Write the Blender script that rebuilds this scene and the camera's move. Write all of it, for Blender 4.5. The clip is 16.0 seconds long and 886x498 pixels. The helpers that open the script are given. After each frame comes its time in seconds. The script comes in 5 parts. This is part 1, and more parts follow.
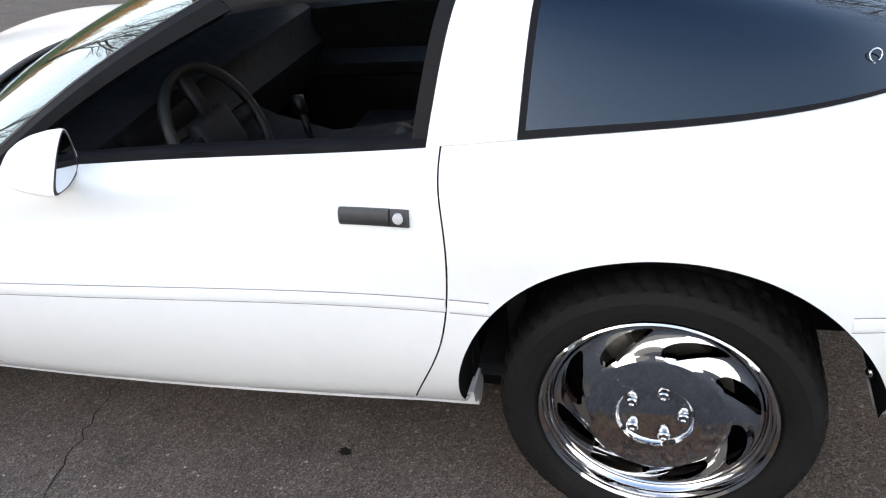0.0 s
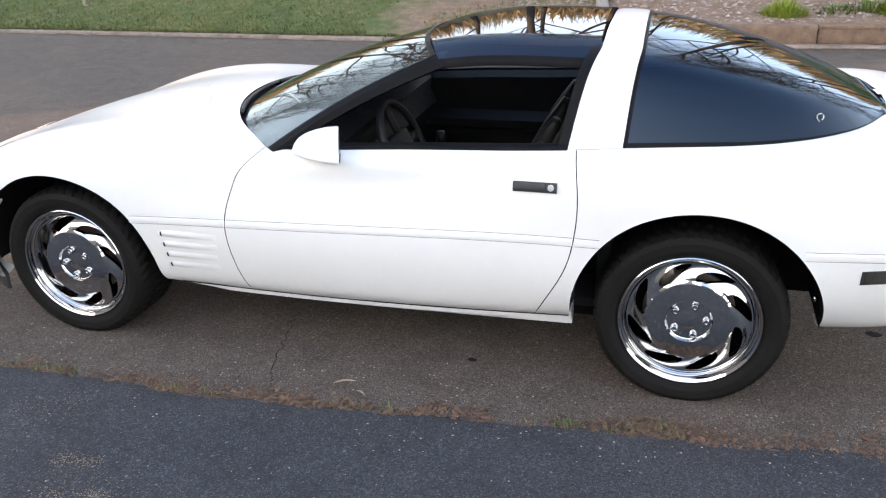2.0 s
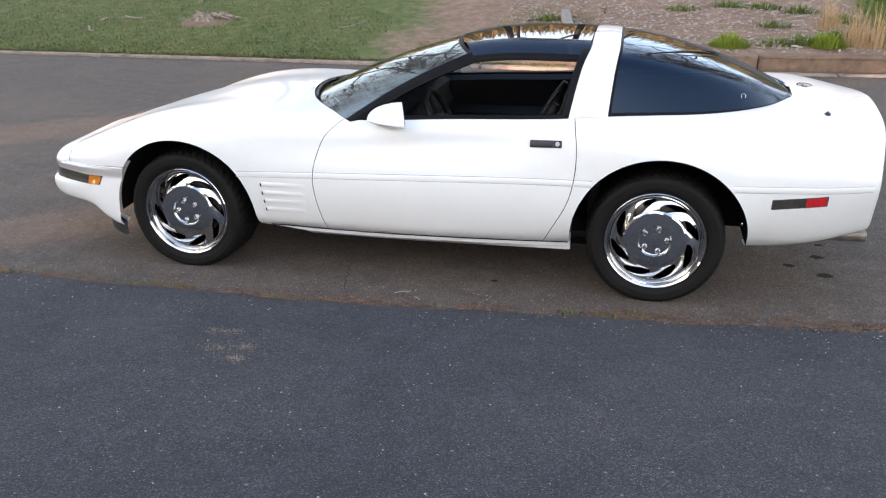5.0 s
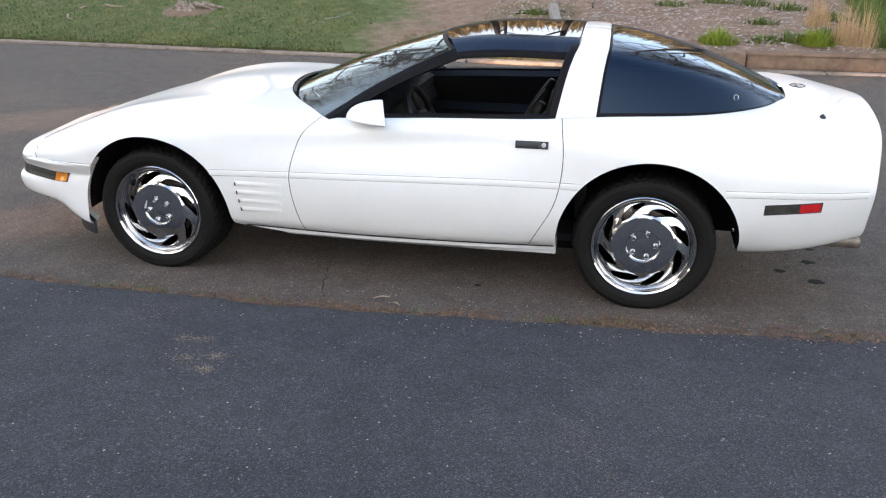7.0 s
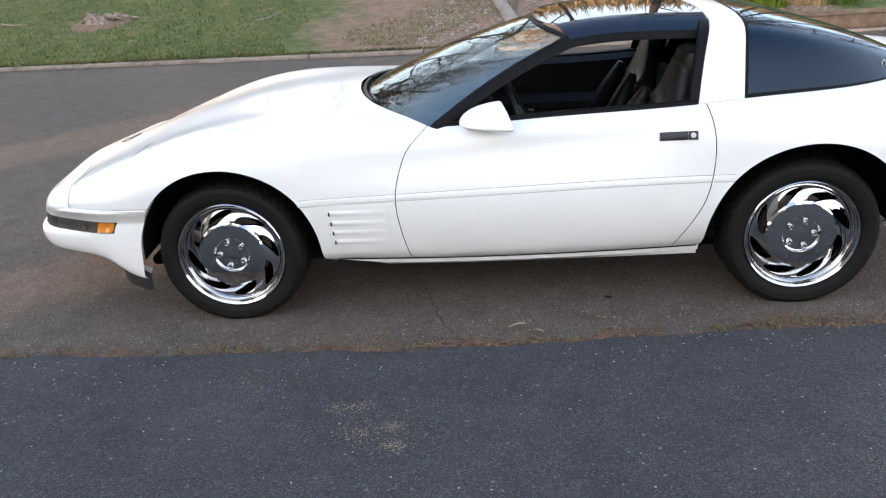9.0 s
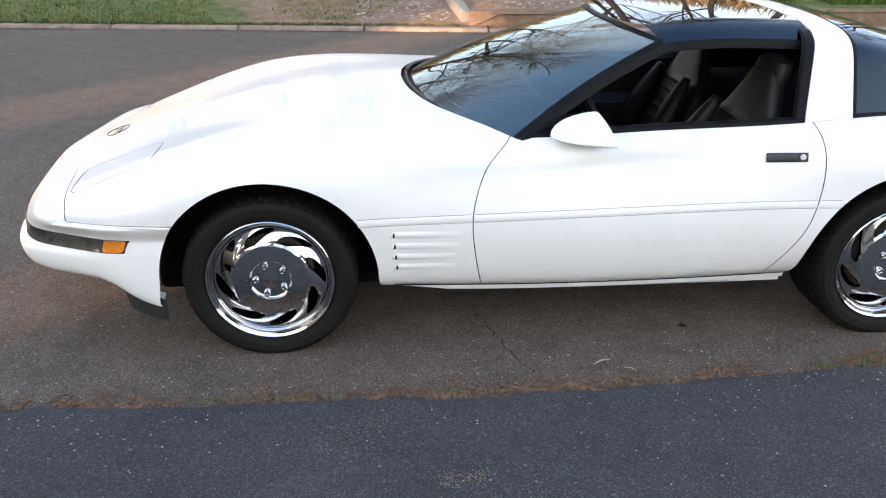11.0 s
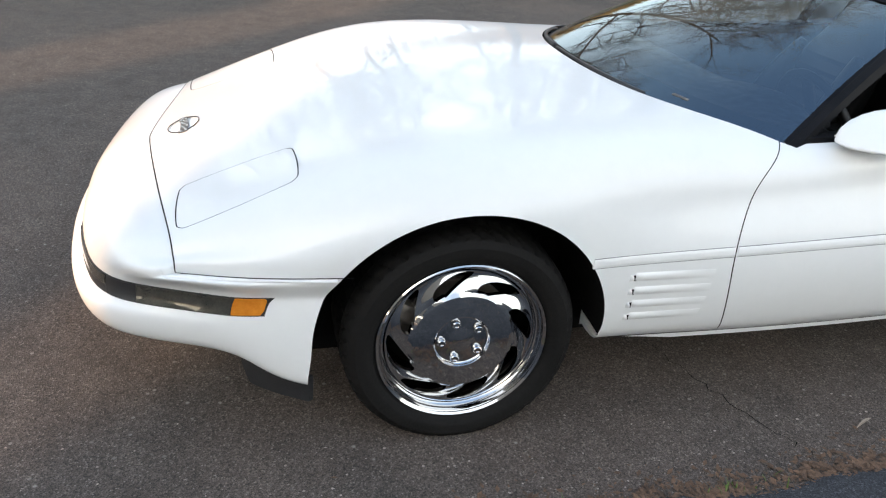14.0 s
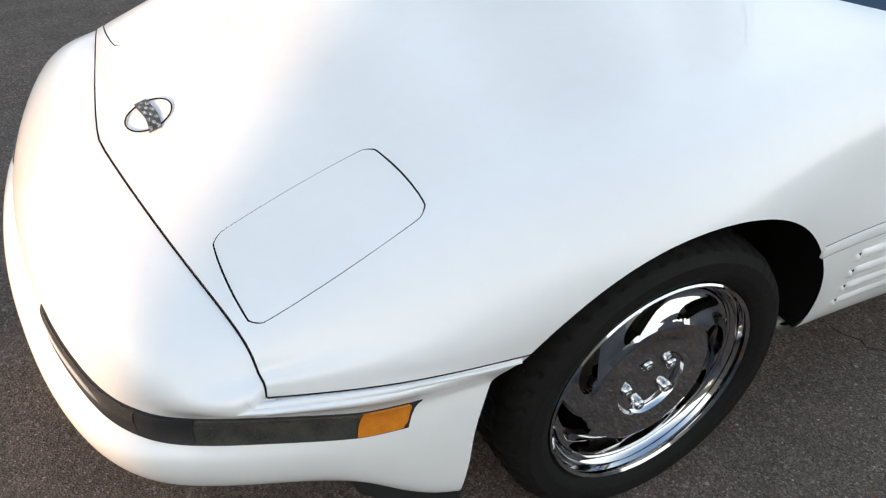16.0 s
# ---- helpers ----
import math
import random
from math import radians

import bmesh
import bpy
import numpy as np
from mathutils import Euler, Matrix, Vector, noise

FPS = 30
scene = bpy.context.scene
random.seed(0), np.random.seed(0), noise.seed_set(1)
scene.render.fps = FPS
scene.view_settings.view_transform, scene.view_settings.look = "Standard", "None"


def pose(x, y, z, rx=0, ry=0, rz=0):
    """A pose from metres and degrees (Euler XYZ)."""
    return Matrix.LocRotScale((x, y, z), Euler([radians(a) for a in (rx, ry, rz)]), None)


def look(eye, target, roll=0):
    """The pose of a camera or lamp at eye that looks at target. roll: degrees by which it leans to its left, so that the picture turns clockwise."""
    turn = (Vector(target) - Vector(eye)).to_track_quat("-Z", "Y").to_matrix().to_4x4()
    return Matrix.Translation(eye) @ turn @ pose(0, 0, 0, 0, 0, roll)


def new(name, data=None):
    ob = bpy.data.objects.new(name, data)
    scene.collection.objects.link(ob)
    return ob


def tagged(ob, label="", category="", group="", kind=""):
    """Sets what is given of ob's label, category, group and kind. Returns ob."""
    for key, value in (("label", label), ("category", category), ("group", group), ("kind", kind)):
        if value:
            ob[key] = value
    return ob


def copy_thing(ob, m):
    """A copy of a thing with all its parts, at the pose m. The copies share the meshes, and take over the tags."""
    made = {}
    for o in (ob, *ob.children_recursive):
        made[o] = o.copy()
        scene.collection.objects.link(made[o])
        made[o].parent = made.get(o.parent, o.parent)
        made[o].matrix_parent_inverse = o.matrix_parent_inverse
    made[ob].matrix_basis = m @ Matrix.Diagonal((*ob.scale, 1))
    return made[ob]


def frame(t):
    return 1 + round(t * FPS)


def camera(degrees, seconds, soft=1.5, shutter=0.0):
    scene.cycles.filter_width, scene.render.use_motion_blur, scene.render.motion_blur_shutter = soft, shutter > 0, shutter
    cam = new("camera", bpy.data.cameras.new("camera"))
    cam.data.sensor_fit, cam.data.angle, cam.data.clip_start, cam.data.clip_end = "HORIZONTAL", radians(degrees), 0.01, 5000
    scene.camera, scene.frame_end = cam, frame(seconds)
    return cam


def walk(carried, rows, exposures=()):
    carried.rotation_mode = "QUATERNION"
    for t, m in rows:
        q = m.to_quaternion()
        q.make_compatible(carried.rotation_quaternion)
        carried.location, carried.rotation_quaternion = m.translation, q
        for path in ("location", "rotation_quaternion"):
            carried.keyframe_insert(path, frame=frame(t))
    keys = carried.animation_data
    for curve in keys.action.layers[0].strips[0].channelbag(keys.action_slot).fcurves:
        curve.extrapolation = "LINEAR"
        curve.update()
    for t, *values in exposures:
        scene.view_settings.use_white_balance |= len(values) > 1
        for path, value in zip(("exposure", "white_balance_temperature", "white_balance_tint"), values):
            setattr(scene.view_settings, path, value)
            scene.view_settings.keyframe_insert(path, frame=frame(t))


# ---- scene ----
cam = camera(57.8, 16.0, soft=1.2)
PATH = [
    (0, (2.488, -2.095, 1.478), (1.914, -0.460, 0.480), -7.9),
    (0.5, (2.415, -2.378, 1.542), (1.912, -0.667, 0.637), -2.6),
    (1, (2.356, -2.693, 1.625), (1.877, -0.964, 0.742), -3.2),
    (1.5, (2.348, -3.015, 1.649), (1.822, -1.261, 0.843), -2.4),
    (2, (2.298, -3.353, 1.655), (1.8, -1.586, 0.861), -1.9),
    (2.5, (2.242, -3.667, 1.627), (1.859, -1.861, 0.857), -1.0),
    (3, (2.255, -3.933, 1.668), (1.859, -2.101, 0.971), -1.0),
    (3.5, (2.296, -4.191, 1.667), (1.917, -2.36, 0.957), -0.8),
    (4, (2.269, -4.4, 1.661), (1.957, -2.564, 0.931), -1.1),
    (4.5, (2.25, -4.545, 1.662), (1.841, -2.722, 0.95), -0.6),
    (7, (2.231, -4.385, 1.661), (1.858, -2.561, 0.929), 0.2),
    (7.5, (2.069, -4.312, 1.644), (1.87, -2.452, 0.938), 0.7),
    (8, (1.903, -4.232, 1.684), (1.597, -2.402, 0.938), -2.7),
    (8.5, (1.511, -4.135, 1.633), (1.301, -2.294, 0.883), -3.2),
    (11, (0.391, -3.542, 1.673), (0.559, -1.729, 0.846), 0.8),
    (11.5, (0.192, -3.401, 1.671), (0.558, -1.594, 0.895), 2.4),
    (12, (0.039, -3.292, 1.659), (0.403, -1.504, 0.839), 2.4),
    (12.5, (-0.071, -3.077, 1.609), (0.247, -1.267, 0.822), 0.1),
    (13, (-0.276, -2.909, 1.585), (0.066, -1.132, 0.734), 2.4),
    (13.5, (-0.422, -2.728, 1.574), (0.004, -0.99, 0.683), 4.6),
    (14, (-0.552, -2.559, 1.518), (-0.075, -0.839, 0.615), 4.0),
    (14.5, (-0.585, -2.253, 1.55), (-0.223, -0.539, 0.586), -0.2),
    (15, (-0.662, -2.037, 1.51), (-0.113, -0.441, 0.438), 2.2),
    (15.5, (-0.829, -1.816, 1.437), (-0.048, -0.331, 0.349), 3.4),
    (16, (-0.9, -1.607, 1.431), (-0.119, -0.185, 0.263), 2.0),
]
EXPOSURE = [(0.0, 1.64, 6600, 10), (1.5, 1.62, 6600, 11), (3.5, 1.47, 6600, 12), (8.5, 1.43, 6550, 10), (11.0, 1.44, 6500, 9), (12.5, 1.38, 6450, 7), (14.0, 1.18, 6550, 6), (16.0, 0.94, 6600, 5)]
walk(cam, [(t, look(eye, target, roll)) for t, eye, target, roll in PATH], EXPOSURE)

# ---- light ----
world = bpy.data.worlds.new("sky")
scene.world = world
world.use_nodes = True
SUN_ELEV, SUN_TURN = radians(6.5), radians(225.0)
wt = world.node_tree
sky = wt.nodes.new("ShaderNodeTexSky")
sky.sky_type = "NISHITA"
sky.sun_disc = False
sky.sun_elevation = radians(24.0)
sky.sun_rotation = SUN_TURN
sky.air_density, sky.dust_density, sky.ozone_density = 1.0, 2.2, 1.0
veil = wt.nodes.new("ShaderNodeMix")
veil.data_type = "RGBA"
veil.inputs[0].default_value = 0.65
# hazy white horizon under a blue zenith
aim, axes, haze = wt.nodes.new("ShaderNodeTexCoord"), wt.nodes.new("ShaderNodeSeparateXYZ"), wt.nodes.new("ShaderNodeValToRGB")
wt.links.new(aim.outputs["Generated"], axes.inputs[0])
wt.links.new(axes.outputs[2], haze.inputs["Fac"])
haze.color_ramp.elements[0].color, haze.color_ramp.elements[1].color = (10.8, 10.5, 10.0, 1.0), (1.0, 1.6, 2.9, 1.0)
middle = haze.color_ramp.elements.new(0.50)
middle.color = (7.2, 7.5, 7.8, 1.0)
upper = haze.color_ramp.elements.new(0.78)
upper.color = (2.2, 3.0, 4.2, 1.0)
wt.links.new(haze.outputs["Color"], veil.inputs[7])
wt.links.new(sky.outputs["Color"], veil.inputs[6])
wt.links.new(veil.outputs[2], wt.nodes["Background"].inputs["Color"])
wt.nodes["Background"].inputs["Strength"].default_value = 0.15
sun = new("sun", bpy.data.lights.new("sun", "SUN"))
sun.data.energy, sun.data.angle, sun.data.color = 5.0, radians(1.0), (1.0, 0.62, 0.38)
SUN_FROM = Vector((-math.cos(SUN_ELEV) * 0.7071, -math.cos(SUN_ELEV) * 0.7071, math.sin(SUN_ELEV)))
sun.matrix_world = look(SUN_FROM * 30, (0, 0, 0))


# ---- materials ----
def nodes_of(name):
    m = bpy.data.materials.new(name)
    m.use_nodes = True
    t = m.node_tree
    return m, t, t.nodes["Principled BSDF"]


def noise_node(t, scale, detail=4.0, rough=0.6):
    n = t.nodes.new("ShaderNodeTexNoise")
    n.inputs["Scale"].default_value = scale
    n.inputs["Detail"].default_value = detail
    n.inputs["Roughness"].default_value = rough
    c = t.nodes.get("coords") or t.nodes.new("ShaderNodeTexCoord")
    c.name = "coords"
    t.links.new(c.outputs["Object"], n.inputs["Vector"])
    return n


def ramp(t, source, stops):
    r = t.nodes.new("ShaderNodeValToRGB")
    t.links.new(source, r.inputs["Fac"])
    els = r.color_ramp.elements
    while len(els) < len(stops):
        els.new(0.5)
    for e, (p, c) in zip(els, stops):
        e.position = p
        e.color = (*c, 1.0) if len(c) == 3 else c
    return r


def mixed(t, fac, a, b, blend="MIX"):
    m = t.nodes.new("ShaderNodeMix")
    m.data_type, m.blend_type = "RGBA", blend
    for value, key in ((fac, 0), (a, 6), (b, 7)):
        if isinstance(value, (int, float)):
            m.inputs[key].default_value = value
        elif isinstance(value, tuple):
            m.inputs[key].default_value = (*value, 1.0)
        else:
            t.links.new(value, m.inputs[key])
    return m.outputs[2]


def bump(t, bsdf, height, strength, distance=0.01):
    b = t.nodes.new("ShaderNodeBump")
    b.inputs["Strength"].default_value, b.inputs["Distance"].default_value = strength, distance
    t.links.new(height, b.inputs["Height"])
    t.links.new(b.outputs["Normal"], bsdf.inputs["Normal"])


def material(name, dark, light, scale=20.0, rough=0.6, metal=0.0, relief=0.0, fine=0.0, coat=0.0, spec=0.5):
    """Two tones mixed by noise at two scales, with uneven roughness and a fine relief."""
    m, t, b = nodes_of(name)
    n1, n2 = noise_node(t, scale), noise_node(t, scale * 9 if not fine else fine, 3.0)
    f = mixed(t, 0.35, n1.outputs["Fac"], n2.outputs["Fac"])
    r = ramp(t, f, [(0.35, dark), (0.65, light)])
    t.links.new(r.outputs["Color"], b.inputs["Base Color"])
    rr = ramp(t, n1.outputs["Fac"], [(0.3, (rough * 0.85,) * 3), (0.7, (min(1, rough * 1.15),) * 3)])
    t.links.new(rr.outputs["Color"], b.inputs["Roughness"])
    b.inputs["Metallic"].default_value = metal
    b.inputs["Specular IOR Level"].default_value = spec
    b.inputs["Coat Weight"].default_value = coat
    b.inputs["Coat Roughness"].default_value = 0.02
    if relief:
        bump(t, b, n2.outputs["Fac"], relief)
    return m


PAINT = material("white_paint", (0.79, 0.79, 0.785), (0.82, 0.82, 0.815), 3.0, 0.35, coat=0.6)
BLACK = material("black_plastic", (0.012, 0.012, 0.013), (0.025, 0.025, 0.027), 30.0, 0.5, relief=0.1)
RUBBER = material("tyre_rubber", (0.0062, 0.0058, 0.0055), (0.0125, 0.0115, 0.0108), 12.0, 0.7, relief=0.15, spec=0.16)
TRIM = material("satin_black_trim", (0.005, 0.005, 0.006), (0.010, 0.010, 0.012), 14.0, 0.5, spec=0.1)
MOULD_SHADE = material("moulding_shadow_line", (0.16, 0.16, 0.165), (0.24, 0.24, 0.245), 14.0, 0.7)
LINER = material("wheel_well_black", (0.004, 0.004, 0.004), (0.009, 0.0085, 0.008), 9.0, 0.9, spec=0.1)
HANDLE = material("faded_black_handle", (0.022, 0.022, 0.024), (0.04, 0.04, 0.042), 40.0, 0.55, relief=0.1)
CHROME = material("chrome", (0.56, 0.56, 0.57), (0.64, 0.64, 0.65), 8.0, 0.06, metal=1.0)
STEEL = material("brake_steel", (0.16, 0.14, 0.12), (0.3, 0.26, 0.22), 25.0, 0.45, metal=0.8)
LEATHER = material("black_leather", (0.007, 0.007, 0.008), (0.015, 0.015, 0.017), 18.0, 0.45, relief=0.25, fine=160.0, spec=0.35)
CARPET = material("black_carpet", (0.006, 0.006, 0.007), (0.012, 0.012, 0.013), 40.0, 0.95, relief=0.3)
DASH = material("dark_grey_dash", (0.004, 0.0045, 0.006), (0.009, 0.0095, 0.012), 30.0, 0.6, relief=0.2, fine=220.0, spec=0.3)
AMBER = material("amber_lens", (0.55, 0.17, 0.012), (0.68, 0.24, 0.02), 60.0, 0.15, coat=1.0)
RED = material("red_lens", (0.5, 0.01, 0.015), (0.62, 0.02, 0.02), 60.0, 0.15, coat=1.0)
SMOKE = material("smoked_lens", (0.03, 0.03, 0.026), (0.065, 0.06, 0.05), 25.0, 0.2, coat=1.0)
SILVER = material("silver_metal", (0.5, 0.5, 0.5), (0.62, 0.62, 0.61), 40.0, 0.25, metal=1.0)
BADGE = material("dark_badge_metal", (0.05, 0.05, 0.055), (0.12, 0.12, 0.125), 60.0, 0.3, metal=0.9)
PALE = material("pale_mark", (0.55, 0.55, 0.55), (0.65, 0.65, 0.64), 40.0, 0.5)


def glass(name, tint, gloss=(1.0, 1.0, 1.0), ior=1.5):
    m, t, b = nodes_of(name)
    t.nodes.remove(b)
    clear, shine = t.nodes.new("ShaderNodeBsdfTransparent"), t.nodes.new("ShaderNodeBsdfGlossy")
    clear.inputs["Color"].default_value = (*tint, 1)
    shine.inputs["Color"].default_value = (*gloss, 1)
    shine.inputs["Roughness"].default_value = 0.01
    f, mx = t.nodes.new("ShaderNodeFresnel"), t.nodes.new("ShaderNodeMixShader")
    f.inputs["IOR"].default_value = ior
    t.links.new(f.outputs[0], mx.inputs[0])
    t.links.new(clear.outputs[0], mx.inputs[1])
    t.links.new(shine.outputs[0], mx.inputs[2])
    t.links.new(mx.outputs[0], t.nodes["Material Output"].inputs["Surface"])
    return m


# blue gloss and raised IOR put a bluer, brighter sky into the reflections
WINDSCREEN = glass("windscreen_glass", (0.58, 0.68, 0.68), (0.80, 0.93, 1.0), ior=2.5)
TINTED = glass("dark_tinted_glass", (0.035, 0.045, 0.06), (0.62, 0.78, 1.0), ior=1.66)
ROOFGLASS = glass("smoked_roof_glass", (0.02, 0.022, 0.026), (0.75, 0.85, 1.0), ior=1.75)
MIRROR = material("mirror_silver", (0.85, 0.85, 0.86), (0.88, 0.88, 0.89), 5.0, 0.02, metal=1.0)


def asphalt(name, dark, light, stain, speck):
    """Binder with stones of several sizes: tone patches, pale chips, and a stony relief."""
    m, t, b = nodes_of(name)
    big, mid, grain = noise_node(t, 0.55, 6.0), noise_node(t, 6.0, 6.0, 0.75), noise_node(t, 260.0, 2.0)

    def stones(scale, lo, hi):
        v = t.nodes.new("ShaderNodeTexVoronoi")
        v.inputs["Scale"].default_value = scale
        t.links.new(t.nodes["coords"].outputs["Object"], v.inputs["Vector"])
        pick = ramp(t, v.outputs["Color"], [(lo, (0, 0, 0)), (hi, (1, 1, 1))]).outputs["Color"]
        dot = ramp(t, v.outputs["Distance"], [(0.25, (1, 1, 1)), (0.45, (0, 0, 0))]).outputs["Color"]
        return v, mixed(t, 1.0, pick, dot, "MULTIPLY")
    base = ramp(t, mid.outputs["Fac"], [(0.25, dark), (0.75, light)]).outputs["Color"]
    where = ramp(t, big.outputs["Fac"], [(0.48, (0, 0, 0)), (0.74, (0.6, 0.6, 0.6))]).outputs["Color"]
    base = mixed(t, where, base, stain)
    g = ramp(t, grain.outputs["Fac"], [(0.3, (0.3, 0.3, 0.3)), (0.7, (1.65, 1.65, 1.65))]).outputs["Color"]
    base = mixed(t, 1.0, base, g, "MULTIPLY")
    v1, small = stones(170.0, 0.70, 0.86)
    v2, large = stones(62.0, 0.88, 0.94)
    tone = mixed(t, 0.5, v1.outputs["Color"], (0.5, 0.5, 0.5))
    spread = ramp(t, tone, [(0.25, (0.35, 0.35, 0.35)), (0.75, (1.7, 1.7, 1.7))]).outputs["Color"]
    base = mixed(t, 0.8, base, mixed(t, 1.0, base, spread, "MULTIPLY"))
    base = mixed(t, mixed(t, 0.6, (0, 0, 0), small), base, speck)
    base = mixed(t, mixed(t, 0.8, (0, 0, 0), large), base, speck)
    t.links.new(base, b.inputs["Base Color"])
    b.inputs["Roughness"].default_value = 0.9
    bump(t, b, mixed(t, 0.6, grain.outputs["Fac"], v1.outputs["Distance"]), 0.8, 0.003)
    return m


ROAD = asphalt("worn_road_asphalt", (0.053, 0.0425, 0.036), (0.119, 0.097, 0.081), (0.146, 0.106, 0.082), (0.32, 0.29, 0.26))
DRIVE = asphalt("sealed_drive_asphalt", (0.021, 0.0225, 0.0275), (0.046, 0.048, 0.0555), (0.066, 0.064, 0.066), (0.19, 0.19, 0.19))
CONCRETE = material("worn_concrete", (0.15, 0.115, 0.09), (0.36, 0.29, 0.245), 5.0, 0.9, relief=0.4)
SHADE_WALL = material("shade_wall_tan", (0.30, 0.27, 0.23), (0.36, 0.33, 0.29), 1.5, 0.8, relief=0.2)
TIMBER = material("weathered_timber", (0.12, 0.075, 0.05), (0.25, 0.17, 0.12), 9.0, 0.85, relief=0.5)
GREYWOOD = material("grey_driftwood", (0.2, 0.18, 0.16), (0.34, 0.31, 0.28), 11.0, 0.9, relief=0.5)
BARK = material("bark", (0.026, 0.021, 0.018), (0.062, 0.051, 0.043), 14.0, 0.9, relief=0.7)
STRAW = material("dry_straw", (0.33, 0.21, 0.10), (0.56, 0.40, 0.23), 30.0, 0.8)
LEAF = material("fresh_leaf", (0.05, 0.09, 0.012), (0.115, 0.17, 0.025), 25.0, 0.6)
BUD = material("spring_bud", (0.24, 0.18, 0.055), (0.42, 0.31, 0.10), 25.0, 0.7)
BRUSH = material("golden_brown_brush", (0.20, 0.14, 0.065), (0.46, 0.33, 0.16), 0.4, 0.85)
DRYLEAF = material("pale_dry_leaf", (0.24, 0.19, 0.14), (0.4, 0.33, 0.26), 60.0, 0.85)
LITTER = material("dead_leaf_litter", (0.055, 0.032, 0.02), (0.21, 0.125, 0.078), 30.0, 0.9)
PEBBLE = material("pebble", (0.2, 0.155, 0.13), (0.5, 0.42, 0.37), 14.0, 0.85)
GRASSBLADE = material("grass_blade", (0.045, 0.092, 0.012), (0.23, 0.215, 0.075), 1.3, 0.7)
SPLINTER = material("splintered_wood", (0.10, 0.07, 0.05), (0.42, 0.345, 0.29), 16.0, 0.9, relief=0.5)
SAND = material("tan_dust", (0.24, 0.17, 0.10), (0.42, 0.31, 0.20), 40.0, 0.95)
DIRT = material("bare_clay", (0.13, 0.085, 0.055), (0.24, 0.16, 0.11), 9.0, 0.95, relief=0.6)
BRIGHTLEAF = material("yellow_green_leaf", (0.13, 0.19, 0.015), (0.27, 0.33, 0.04), 25.0, 0.6)


def ground_cover():
    """Patchy lawn that gives way to bare red clay."""
    m, t, b = nodes_of("patchy_lawn")
    big, mid, fine = noise_node(t, 0.5, 5.0), noise_node(t, 5.0, 6.0, 0.7), noise_node(t, 60.0, 3.0)
    grass = ramp(t, mid.outputs["Fac"], [(0.3, (0.045, 0.085, 0.015)), (0.52, (0.10, 0.13, 0.035)), (0.72, (0.24, 0.19, 0.10))]).outputs["Color"]
    clay = ramp(t, mid.outputs["Fac"], [(0.3, (0.165, 0.10, 0.064)), (0.7, (0.335, 0.235, 0.175))]).outputs["Color"]
    c = t.nodes["coords"]
    sep = t.nodes.new("ShaderNodeSeparateXYZ")
    t.links.new(c.outputs["Object"], sep.inputs[0])
    reach = t.nodes.new("ShaderNodeMapRange")
    reach.inputs["From Min"].default_value, reach.inputs["From Max"].default_value = -3.2, 1.4
    t.links.new(sep.outputs[0], reach.inputs["Value"])
    past = t.nodes.new("ShaderNodeMapRange")
    past.inputs["From Min"].default_value, past.inputs["From Max"].default_value = 4.9, 6.2
    t.links.new(sep.outputs[0], past.inputs["Value"])
    less = t.nodes.new("ShaderNodeMath")
    less.operation = "SUBTRACT"
    t.links.new(reach.outputs[0], less.inputs[0])
    t.links.new(past.outputs[0], less.inputs[1])
    add = t.nodes.new("ShaderNodeMath")
    add.operation = "MULTIPLY_ADD"
    t.links.new(big.outputs["Fac"], add.inputs[0])
    add.inputs[1].default_value = 0.9
    t.links.new(less.outputs[0], add.inputs[2])
    where = ramp(t, add.outputs[0], [(0.78, (0, 0, 0)), (1.05, (1, 1, 1))]).outputs["Color"]
    col = mixed(t, where, grass, clay)
    far = t.nodes.new("ShaderNodeMapRange")
    far.inputs["From Min"].default_value, far.inputs["From Max"].default_value = 15.0, 20.0
    t.links.new(sep.outputs[1], far.inputs["Value"])
    woods = ramp(t, mid.outputs["Fac"], [(0.3, (0.10, 0.07, 0.04)), (0.7, (0.24, 0.17, 0.085))]).outputs["Color"]
    col = mixed(t, far.outputs[0], col, woods)
    g = ramp(t, fine.outputs["Fac"], [(0.3, (0.6, 0.6, 0.6)), (0.7, (1.35, 1.35, 1.35))]).outputs["Color"]
    t.links.new(mixed(t, 1.0, col, g, "MULTIPLY"), b.inputs["Base Color"])
    b.inputs["Roughness"].default_value = 0.95
    bump(t, b, fine.outputs["Fac"], 0.8, 0.03)
    return m


LAWN = ground_cover()


# ---- mesh helpers ----
def link(name, bm, mat, parent=None, label="", normals=None, smooth=True):
    me = bpy.data.meshes.new(name)
    layer = [bm.verts.layers.float_vector.get("n")]
    vecs = [tuple(v[layer[0]]) for v in bm.verts] if layer[0] else None
    for f in bm.faces:
        f.smooth = smooth
    if not layer[0]:
        for ed in bm.edges:
            if len(ed.link_faces) == 2 and ed.calc_face_angle(0.0) > 0.62:
                ed.smooth = False
    bm.to_mesh(me)
    if vecs:
        me.normals_split_custom_set_from_vertices(vecs)
    for one in (mat if isinstance(mat, (list, tuple)) else (mat,)):
        me.materials.append(one)
    ob = new(name, me)
    if parent:
        ob.parent = parent
    if label:
        ob["label"] = label
    return ob


def part(name, bm, mat, parent, label="", smooth=True):
    return link(name, bm, mat, parent, label, smooth=smooth)


